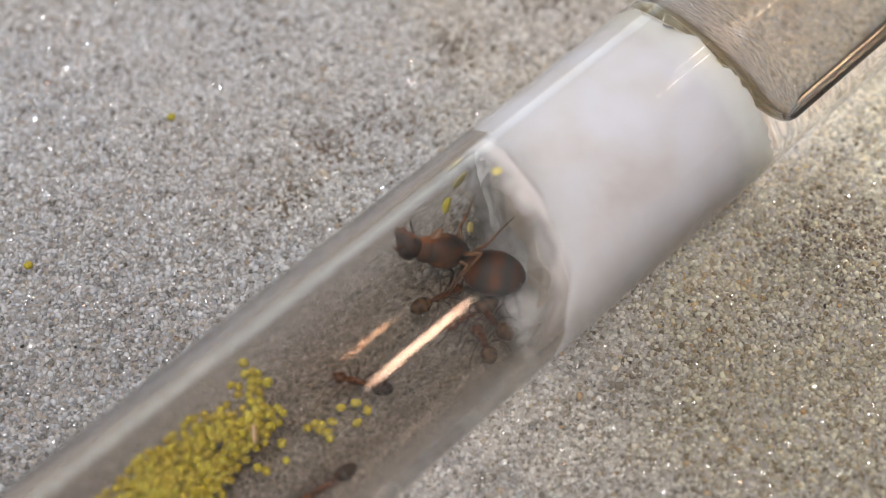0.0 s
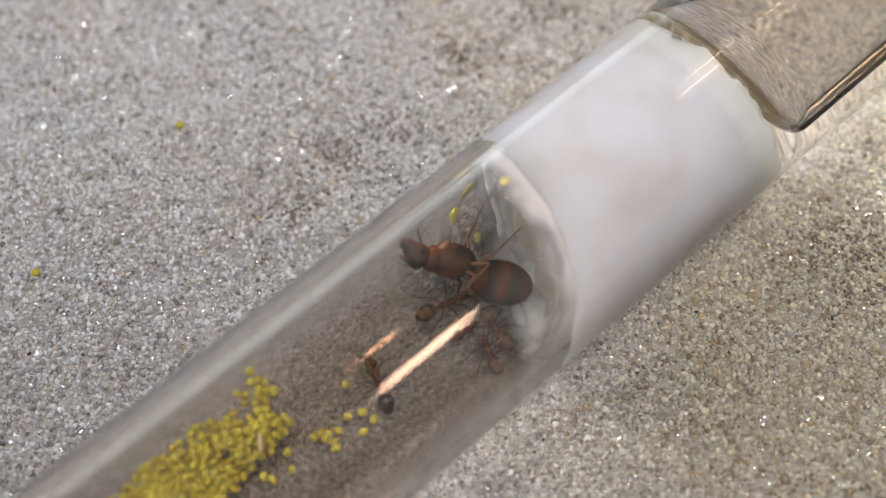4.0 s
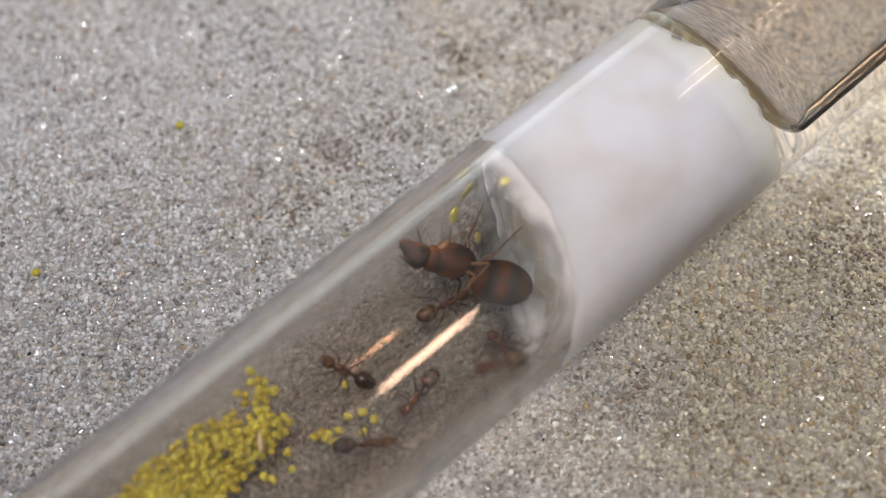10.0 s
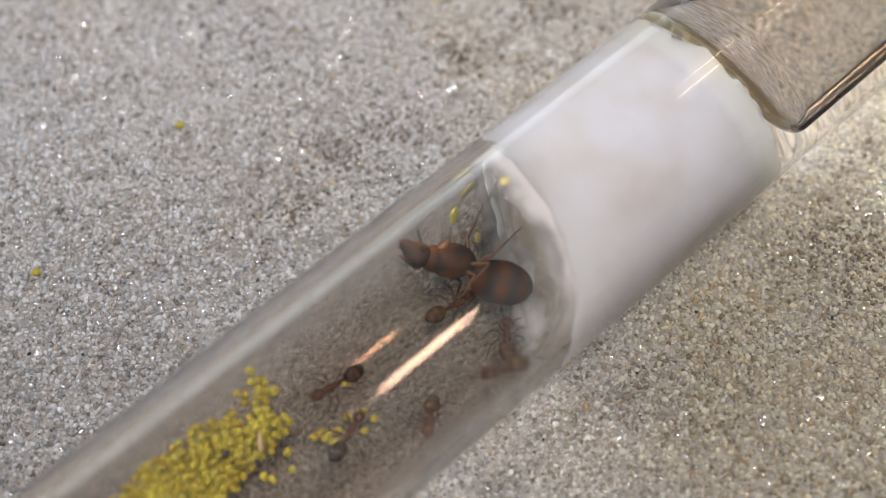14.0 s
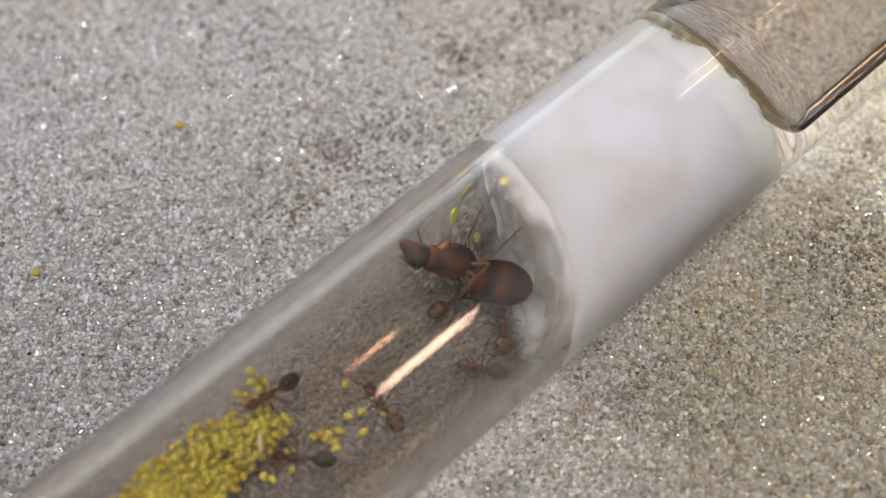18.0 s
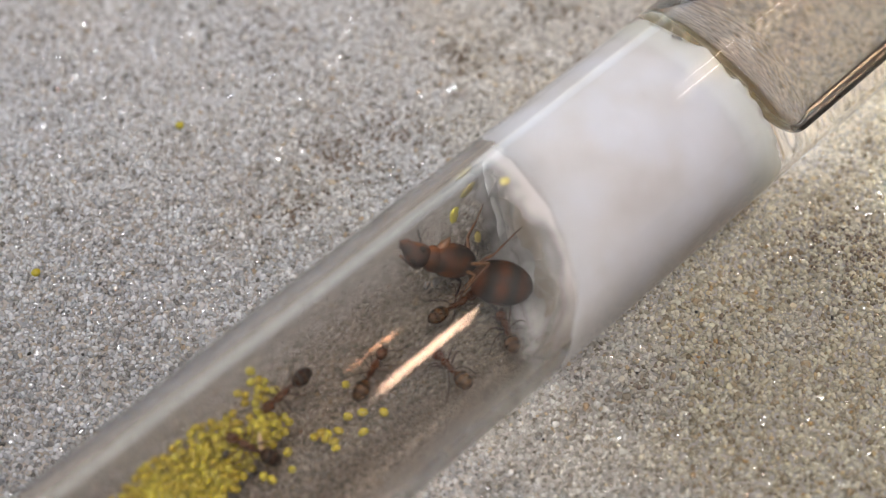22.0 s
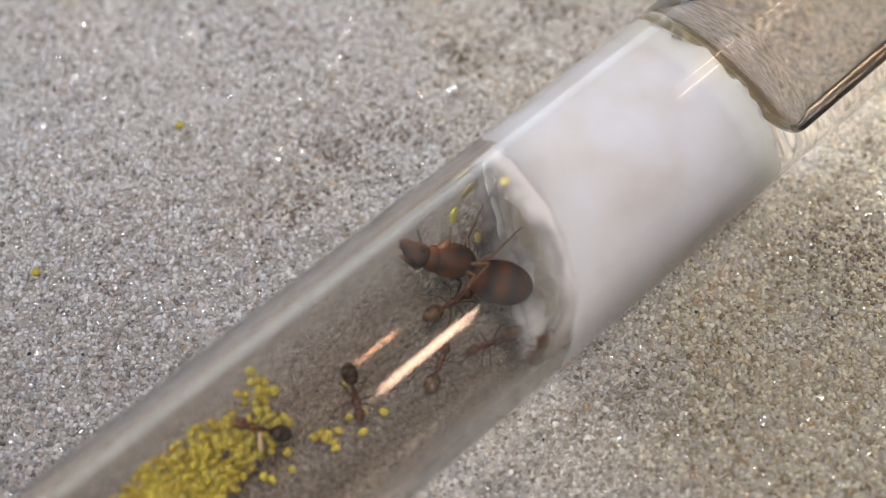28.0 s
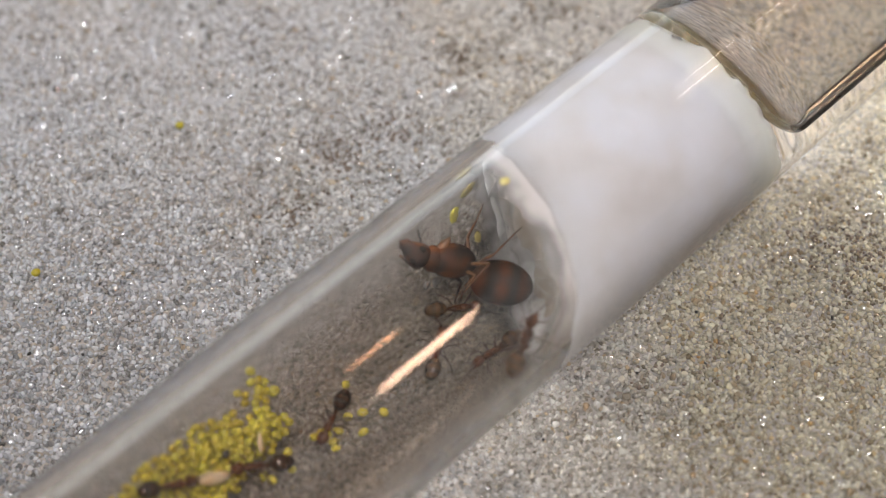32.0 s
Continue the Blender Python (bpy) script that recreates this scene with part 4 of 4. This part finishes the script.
        part("leg", bm, stuff, queen, "amber jointed leg" if stuff == QUEEN_LEG else "dark brown jointed leg")
    return queen


build_heap()
pushed_egg = build_scattered()
build_debris()
build_specks()
queen_ant = build_queen()
amber_ant = build_ant(GASTER, "brown worker ant with an amber banded glossy gaster")
dark_ant = build_ant(GASTER_DARK, "brown worker ant with a dark brown gaster")
ANTS = {"A": amber_ant, "B": dark_ant}
for key in "CDF":
    ANTS[key] = copy_thing(amber_ant, pose(0, 0, 0))
for key in "EI":
    ANTS[key] = copy_thing(dark_ant, pose(0, 0, 0))
carried_larva = tagged(new("larva", larva_mesh()), "pale peach larva held in an ant's jaws", "larva")


# ---- movement ----
def stride(ant, path, seed):
    """Swings the six legs in two tripods as far as the ant walks, and lets the antennae feel about."""
    times = [k * 0.25 for k in range(129)]
    spots = []
    for t in times:
        j = max(i for i, row in enumerate(path) if row[0] <= t + 1e-6)
        a, b = path[j], path[min(j + 1, len(path) - 1)]
        k = (t - a[0]) / (b[0] - a[0]) if b[0] > a[0] else 0
        spots.append((a[1].translation.lerp(b[1].translation, k), a[1].to_quaternion().slerp(b[1].to_quaternion(), k)))
    phase, swing = [0.0], [0.25]
    for (p, q), (p2, q2) in zip(spots, spots[1:]):
        gone = (p2 - p).length / MM + abs(q.rotation_difference(q2).angle) * 1.2
        phase.append(phase[-1] + min(gone * 2.4, 2.2))
        swing.append(min(1.0, 0.3 + gone * 1.5))
    legs = [o for o in ant.children if o.name.startswith("leg")]
    feelers = [o for o in ant.children if o.name.startswith("antenna")]
    for i, leg in enumerate(legs):
        side, (x, splay) = (1, -1)[i % 2], HIPS[i // 2]
        off = math.pi * ((i // 2 + i % 2) % 2) + 0.3 * math.sin(seed + i)
        rows = []
        for t, f, w in zip(times, phase, swing):
            turn = 17 * w * math.sin(f + off) + 7 * math.sin(seed * 1.7 + i * 2.1)
            rise = 7 * w * max(0.0, math.cos(f + off))
            rows.append((t, pose(x * MM, side * 0.18 * MM, (BODY - 0.1) * MM, side * rise, 0, -side * splay + turn)))
        walk(leg, rows)
    for i, feeler in enumerate(feelers):
        side = (1, -1)[i]
        walk(feeler, [(t, pose(1.86 * MM, side * 0.14 * MM, (BODY + 0.16) * MM, 0, 10 * math.sin(t * 2.3 + seed + i),
                               16 * math.sin(t * 3.1 + seed * 2 + i * 1.9) + 8 * math.sin(t * 1.3 + i))) for t in [k * 0.5 for k in range(65)]])


def motions():
    PATHS = {
        'A': [
            (0, on_tube(-4.76, -28.6, -14)), (0.5, on_tube(-4.74, -29.5, -11)), (2, on_tube(-5.01, -31.5, -11)), (3.5, on_tube(-4.79, -31.2, -13)),
            (6, on_tube(-4.74, -30.6, -12)), (9, on_tube(-4.75, -30.5, -12)), (12, on_tube(-4.51, -30.5, -8)), (13, on_tube(-4.41, -29.4, -7)),
            (14.5, on_tube(-4.19, -26.2, -11)), (16.5, on_tube(-3.88, -29.4, -8)), (17, on_tube(-3.80, -29.3, -8)), (19, on_tube(-3.91, -28.1, -7)),
            (21, on_tube(-4.00, -26.3, -8)), (23, on_tube(-4.21, -25.9, -8)), (24, on_tube(-4.17, -26.6, -10)), (25, on_tube(-4.00, -26.3, -9)),
            (25.5, on_tube(-4.03, -26.6, -10)), (27.5, on_tube(-4.31, -28.7, -9)), (28, on_tube(-4.31, -28.7, -8)), (29, on_tube(-4.48, -27.4, -17)),
            (30, on_tube(-4.30, -26.9, -17)), (31, on_tube(-3.89, -23.8, -23)), (32, on_tube(-4.21, -23.9, -33)),
        ],
        'B': [
            (0, on_tube(-13.53, -18.7, 125)), (0.5, on_tube(-12.60, -16.9, 83)), (1, on_tube(-11.56, -15.4, 27)), (1.5, on_tube(-11.36, -10.4, -5)),
            (2, on_tube(-11.43, -7.6, -25)), (2.5, on_tube(-11.09, -6.6, -19)), (3, on_tube(-11.60, -8.8, 3)), (3.5, on_tube(-12.08, -14.1, 43)),
            (5.5, on_tube(-13.03, -24.5, 100)), (6, on_tube(-13.03, -24.8, 98)), (6.5, on_tube(-12.95, -24.2, 96)), (7.5, on_tube(-12.95, -24.2, 96)),
            (8, on_tube(-12.96, -24.6, 100)), (8.5, on_tube(-13.61, -27.9, 119)), (9, on_tube(-12.71, -33.2, 71)), (9.5, on_tube(-12.85, -33.6, 60)),
            (10, on_tube(-13.79, -37.7, 117)), (10.5, on_tube(-13.87, -38.5, 121)), (11, on_tube(-13.19, -39.8, 96)), (11.5, on_tube(-13.78, -40.4, 115)),
            (12, on_tube(-14.23, -40.5, 126)), (12.5, on_tube(-13.76, -40.1, 109)), (13, on_tube(-14.16, -37.9, 142)),
            (13.5, on_tube(-14.56, -35.2, 163)), (14, on_tube(-15.01, -35.5, 172)), (14.5, on_tube(-14.98, -29.6, 197)),
            (15.5, on_tube(-16.24, -41.4, 162)), (16.5, on_tube(-17.08, -48.2, 163)), (17, on_tube(-17.69, -52.1, 167)),
            (17.5, on_tube(-19.41, -61.4, 174, 0.51)), (18, on_tube(-19.54, -62.6, 172, 0.57)), (18.5, on_tube(-19.59, -62.3, 174, 0.58)),
            (20.5, on_tube(-19.59, -62.3, 174, 0.58)), (21, on_tube(-18.32, -55.2, 177, 0.10)), (21.5, on_tube(-18.37, -55.1, 183, 0.11)),
            (22, on_tube(-18.41, -53.8, 183, 0.10)), (22.5, on_tube(-17.59, -56.9, 159)), (23, on_tube(-16.06, -61.2, 110)),
            (23.5, on_tube(-15.52, -58.8, 69)), (24, on_tube(-15.05, -50.0, 34)), (24.5, on_tube(-14.36, -43.0, -6)), (25, on_tube(-13.02, -36.9, -34)),
            (25.5, on_tube(-13.07, -38.8, -29)), (26.2, on_tube(-13.25, -27.4, -66)), (27, on_tube(-14.07, -25.2, -104)),
            (27.5, on_tube(-14.30, -24.4, -125)), (28, on_tube(-14.36, -21.9, -117)), (28.5, on_tube(-14.37, -22.1, -117)),
            (29, on_tube(-14.84, -20.8, -132)), (29.5, on_tube(-14.97, -20.5, -132)), (30, on_tube(-14.89, -20.6, -128)),
            (30.5, on_tube(-14.84, -20.3, -122)), (31, on_tube(-14.97, -20.3, -128)), (31.5, on_tube(-15.78, -19.1, -143)),
            (32, on_tube(-16.76, -19.0, -157)),
        ],
        'C': [
            (0, on_tube(-4.02, -5.3, 170)), (0.5, on_tube(-4.06, -5.1, 167)), (2, on_tube(-3.98, -7.9, 168)), (3.5, on_tube(-3.95, -6.8, 170)),
            (4.5, on_tube(-4.56, -7.0, 178)), (5.5, on_tube(-5.25, -7.5, 188)), (6, on_tube(-5.24, -8.1, 183)), (6.5, on_tube(-5.50, -7.6, 185)),
            (7, on_tube(-5.59, -7.5, 191)), (7.5, on_tube(-6.53, -10.4, 188)), (8, on_tube(-9.09, -3.2, 193)), (8.5, on_tube(-9.79, -1.1, 171)),
            (9, on_tube(-8.93, -3.1, 153)), (9.5, on_tube(-9.43, -1.8, 178)), (10, on_tube(-11.04, 6.2, 193)), (10.5, on_tube(-12.43, 13.2, 194)),
            (11, on_tube(-12.68, 21.3, 196)), (11.5, on_tube(-12.32, 13.3, 142)), (12, on_tube(-12.36, 12.6, 144)), (12.5, on_tube(-11.86, 18.8, 184)),
            (13, on_tube(-11.75, 21.3, 206)), (13.5, on_tube(-12.36, 21.7, 211)), (14, on_tube(-12.17, 29.5, 225)), (14.5, on_tube(-12.40, 27.4, 190)),
            (15.2, on_tube(-13.31, 17.6, 144)), (15.9, on_tube(-13.64, 11.2, 104)), (16.5, on_tube(-13.70, 5.4, 84)), (17, on_tube(-13.52, -2.5, 77)),
            (17.5, on_tube(-13.54, -2.3, 81)), (18, on_tube(-13.44, -4.1, 81)), (18.5, on_tube(-14.18, -12.6, 126)), (19, on_tube(-13.54, -20.0, 70)),
            (19.5, on_tube(-12.27, -31.1, 26)), (20, on_tube(-12.78, -26.1, 24)), (20.5, on_tube(-12.52, -26.9, 26)), (21, on_tube(-12.71, -27.2, 30)),
            (21.5, on_tube(-12.32, -24.3, 11)), (22, on_tube(-12.30, -26.9, 21)), (22.5, on_tube(-12.43, -32.8, 36)), (23, on_tube(-11.63, -37.4, 24)),
            (23.5, on_tube(-11.02, -35.2, 12)), (24, on_tube(-10.15, -33.5, 9)), (24.5, on_tube(-9.56, -25.9, -17)), (25, on_tube(-9.96, -15.3, -35)),
            (25.25, on_tube(-10.31, -9.6, -77)), (25.5, on_tube(-10.66, -3.9, -119)), (26.2, on_tube(-9.99, 2.9, -105)),
            (26.55, on_tube(-9.25, 2.7, -62)), (26.9, on_tube(-8.51, 2.5, -19)), (27.5, on_tube(-8.45, -1.4, 32)), (28, on_tube(-8.38, -0.2, 29)),
            (28.5, on_tube(-7.58, -2.0, 17)), (29, on_tube(-7.66, -6.0, 10)), (29.5, on_tube(-7.99, -6.9, 18)), (30, on_tube(-7.49, -9.5, 21)),
            (30.5, on_tube(-7.24, -11.3, 23)), (31, on_tube(-6.86, -9.0, 22)), (31.5, on_tube(-7.58, -6.3, 25)), (32, on_tube(-7.51, -9.6, 34)),
        ],
        'D': [
            (0, on_tube(-5.11, 17.9, 62)), (0.5, on_tube(-5.12, 17.8, 61)), (2, on_tube(-4.99, 14.3, 62)), (3.5, on_tube(-5.15, 17.0, 64)),
            (5.5, on_tube(-5.33, 19.2, 67)), (6, on_tube(-5.23, 18.8, 66)), (6.5, on_tube(-4.97, 19.8, 59)), (7, on_tube(-5.02, 18.8, 59)),
            (7.5, on_tube(-5.36, 20.4, 65)), (8, on_tube(-5.02, 20.7, 61)), (8.5, on_tube(-4.64, 15.3, 67)), (9, on_tube(-4.23, 18.2, 83)),
            (9.5, on_tube(-4.38, 20.8, 75)), (10, on_tube(-4.20, 21.0, 74)), (10.5, on_tube(-4.09, 18.6, 71)), (11, on_tube(-4.06, 20.1, 70)),
            (11.5, on_tube(-4.05, 18.9, 71)), (12, on_tube(-3.94, 20.5, 73)), (12.5, on_tube(-3.97, 21.8, 56)), (13, on_tube(-4.13, 23.5, 56)),
            (13.5, on_tube(-3.97, 18.5, 52)), (14, on_tube(-3.28, 16.8, 46)), (14.5, on_tube(-2.98, 15.1, 55)), (16.5, on_tube(-2.99, 14.9, 59)),
            (17, on_tube(-2.85, 8.9, 46)), (17.5, on_tube(-2.91, 9.4, 46)), (18, on_tube(-2.94, 9.2, 48)), (18.5, on_tube(-3.07, 10.3, 51)),
            (19, on_tube(-2.75, 10.1, 50)), (19.5, on_tube(-2.68, 8.9, 54)), (20, on_tube(-2.80, 10.2, 61)), (20.5, on_tube(-2.75, 10.6, 59)),
            (21, on_tube(-2.77, 10.5, 61)), (21.5, on_tube(-2.82, 12.1, 60)), (22, on_tube(-2.82, 12.1, 60)), (23, on_tube(-2.80, 11.5, 56)),
            (23.5, on_tube(-2.95, 13.2, 60)), (24, on_tube(-3.02, 12.9, 72)), (24.5, on_tube(-3.07, 13.6, 81)), (25, on_tube(-3.14, 11.5, 98)),
            (25.5, on_tube(-2.85, 11.2, 124)), (26.5, on_tube(-3.41, 7.6, 131)), (27.5, on_tube(-3.90, 4.7, 136)), (28, on_tube(-4.35, 12.7, 158)),
            (28.5, on_tube(-4.58, 14.0, 158)), (29, on_tube(-4.44, 15.8, 141)), (29.5, on_tube(-4.18, 15.1, 135)), (30, on_tube(-4.41, 19.7, 170)),
            (30.5, on_tube(-4.30, 20.3, 172)), (31, on_tube(-4.37, 19.2, 172)), (31.5, on_tube(-4.79, 20.1, 172)), (32, on_tube(-4.79, 19.5, 174)),
        ],
        'F': [
            (0, on_tube(-3.14, 8.1, 79)), (3.5, on_tube(-3.04, 2.9, 79)), (5.5, on_tube(-3.93, 19.5, 32)), (6, on_tube(-3.60, 18.9, 32)),
            (7, on_tube(-3.71, 20.5, 34)), (7.5, on_tube(-3.72, 23.2, 36)), (8, on_tube(-7.43, 106.3, -23)), (8.5, on_tube(-7.90, 108.6, -16)),
            (8.67, on_tube(-8.14, 105.1, -70)), (8.83, on_tube(-8.38, 101.7, -124)), (9, on_tube(-8.61, 98.3, -179)), (9.5, on_tube(-9.21, 104.5, -175)),
            (10, on_tube(-9.10, 106.5, -152)), (10.5, on_tube(-9.17, 104.4, -147)), (11, on_tube(-9.41, 106.4, -148)),
            (11.5, on_tube(-9.27, 104.5, -149)), (12, on_tube(-9.83, 103.9, -166)), (12.5, on_tube(-9.65, 106.0, -154)),
            (13, on_tube(-9.63, 104.4, -143)), (13.5, on_tube(-9.49, 107.9, -146)), (14, on_tube(-8.92, 100.4, -152)), (14.5, on_tube(-8.28, 94.9, -163)),
            (15.5, on_tube(-7.62, 91.5, -170)), (16.5, on_tube(-7.62, 90.1, -157)), (17, on_tube(-7.47, 90.3, -149)), (17.25, on_tube(-6.77, 63.3, -198)),
            (17.5, on_tube(-6.07, 36.2, -246)), (18, on_tube(-6.71, 23.7, -259)), (18.5, on_tube(-7.70, 10.5, -249)), (19, on_tube(-8.30, 8.0, -234)),
            (19.5, on_tube(-8.23, 8.3, -232)), (20, on_tube(-7.75, 8.1, -269)), (20.5, on_tube(-7.86, 4.9, -298)), (21, on_tube(-7.56, 6.9, -306)),
            (21.5, on_tube(-7.56, 5.0, -302)), (22, on_tube(-7.92, 6.2, -278)), (22.5, on_tube(-7.62, 4.7, -289)), (23, on_tube(-7.15, 2.5, -301)),
            (23.5, on_tube(-6.30, 1.8, -317)), (24, on_tube(-6.30, 2.3, -332)), (24.5, on_tube(-6.75, 10.0, -382)), (25, on_tube(-6.11, 19.1, -371)),
            (25.5, on_tube(-6.55, 29.8, -395)), (26.2, on_tube(-8.34, 91.4, -347)), (27, on_tube(-6.29, 86.7, -408)), (27.5, on_tube(-5.32, 84.1, -451)),
            (28, on_tube(-5.19, 84.2, -452)), (29, on_tube(-5.72, 93.9, -437)), (30, on_tube(-6.18, 100.5, -424)), (31, on_tube(-6.40, 101.9, -418)),
            (32, on_tube(-6.74, 105.8, -406)),
        ],
        'E': [
            (0, on_tube(-20.86, 24.1, 169)), (0.5, on_tube(-21.73, 0.6, 165)), (1, on_tube(-19.92, -13.7, 130)), (1.5, on_tube(-23.00, -52.0, 150, 1.10)),
            (2, on_tube(-24.76, -60.4, 152, 1.10)), (2.5, on_tube(-28.37, -70.3, 166, 1.10)), (3, on_tube(-31.91, -74.9, 170, 1.10)),
            (3.5, on_tube(-35.07, -75.8, 172, 1.10)), (4, on_tube(-37.06, -73.0, 175, 1.10)), (4.25, on_tube(-37.23, -75.4, 230, 1.10)),
            (4.5, on_tube(-37.41, -77.9, 285, 1.10)), (5, on_tube(-35.02, -63.3, 362, 1.10)), (5.5, on_tube(-31.46, -56.6, 351, 1.10)),
            (6, on_tube(-26.90, -63.4, 343, 1.10)), (6.5, on_tube(-25.27, -66.8, 360, 1.10)), (7, on_tube(-23.78, -64.6, 364, 1.10)),
            (7.5, on_tube(-18.23, -43.5, 338)), (8, on_tube(-17.57, -34.8, 329)), (8.5, on_tube(-18.30, -23.4, 295)), (9, on_tube(-17.22, -1.3, 307)),
            (9.5, on_tube(-18.25, 7.5, 268)), (10, on_tube(-16.35, 9.8, 315)), (10.5, on_tube(-16.93, -1.0, 343)), (11, on_tube(-17.45, 1.5, 343)),
            (11.5, on_tube(-17.16, 1.0, 331)), (12, on_tube(-16.95, -6.0, 355)), (12.5, on_tube(-17.19, -6.2, 359)), (13, on_tube(-16.46, -8.0, 371)),
            (13.5, on_tube(-16.05, -4.9, 366)), (14, on_tube(-16.63, -4.2, 379)), (14.5, on_tube(-16.87, 3.3, 334)), (15.2, on_tube(-18.45, 10.1, 260)),
            (15.55, on_tube(-18.83, 5.6, 214)), (15.9, on_tube(-19.21, 1.1, 168)), (16.5, on_tube(-19.38, -7.5, 123)), (17, on_tube(-19.87, -7.2, 141)),
            (17.5, on_tube(-20.09, -10.8, 130)), (18, on_tube(-20.26, -12.2, 134)), (18.5, on_tube(-20.27, -13.2, 131)),
            (19, on_tube(-20.23, -12.8, 125)), (19.5, on_tube(-21.20, -7.3, 157)), (20, on_tube(-21.25, -10.9, 150)), (20.5, on_tube(-21.35, -10.5, 151)),
            (21, on_tube(-21.86, -21.7, 123, 0.37)), (21.5, on_tube(-22.86, -39.7, 118, 1.10)), (22, on_tube(-22.83, -40.6, 117, 1.10)),
            (22.5, on_tube(-23.07, -40.8, 131, 1.10)), (23, on_tube(-22.28, -36.9, 112, 0.89)), (23.5, on_tube(-21.76, -37.4, 95, 0.73)),
            (24, on_tube(-20.99, -38.3, 83, 0.51)), (24.5, on_tube(-20.03, -42.0, 71, 0.31)), (25, on_tube(-19.89, -41.4, 61, 0.26)),
            (25.5, on_tube(-19.91, -41.6, 70, 0.27)), (26.5, on_tube(-20.71, -46.0, 100, 0.60)), (27.5, on_tube(-21.20, -47.0, 123, 0.77)),
            (28, on_tube(-21.46, -46.6, 130, 0.84)), (28.5, on_tube(-21.66, -48.7, 129, 0.94)), (29, on_tube(-21.69, -48.2, 132, 0.94)),
            (29.5, on_tube(-21.56, -47.3, 128, 0.89)), (30, on_tube(-21.62, -48.3, 126, 0.93)), (30.5, on_tube(-23.74, -59.0, 154, 1.10)),
            (31, on_tube(-24.12, -40.4, 148, 1.10)), (31.5, on_tube(-23.55, -28.5, 159, 1.10)), (32, on_tube(-23.08, -25.7, 148, 0.89)),
        ],
        'I': [
            (0, on_tube(-42.35, -57.2, -4, 1.10)), (28.5, on_tube(-40.37, -74.8, -4, 1.10)), (29.5, on_tube(-34.65, -75.9, -5, 1.10)),
            (30, on_tube(-31.34, -75.7, -9, 1.10)), (30.5, on_tube(-29.68, -72.0, -9, 1.10)), (31, on_tube(-29.30, -64.5, -17, 1.10)),
            (31.5, on_tube(-28.66, -56.4, -33, 1.10)), (32, on_tube(-28.76, -57.5, -30, 1.10)),
        ],
    }
    for n, (key, path) in enumerate(PATHS.items()):
        if path[-1][0] < 32:
            path.append((32, path[-1][1]))
        walk(ANTS[key], path)
        stride(ANTS[key], path, n)
    walk(carried_larva, [(t, m @ pose(3.25 * MM, 0, (BODY + 0.05) * MM)) for t, m in PATHS["I"]])
    walk(pushed_egg, [(0, on_tube(-14.4, -2.7, 60, 0.24)), (14.3, on_tube(-14.4, -2.7, 60, 0.24)), (16.3, on_tube(-13.5, -2.3, 85, 0.24)),
                      (32, on_tube(-13.5, -2.3, 85, 0.24))])
    head = next(o for o in queen_ant.children if o.name.startswith("head"))
    rest = head.matrix_basis.copy()
    walk(head, [(t, rest @ pose(0, 0, 0, 0, b, a)) for t, a, b in ((0, -14, -4), (1, -12, -3), (3, -6, -3), (6, -5, -2), (8, 0, 0), (13, 1, 0), (18, 0, 1),
                                                                   (24, 1, 0), (28, 0, 0), (32, 1, 1))])


motions()
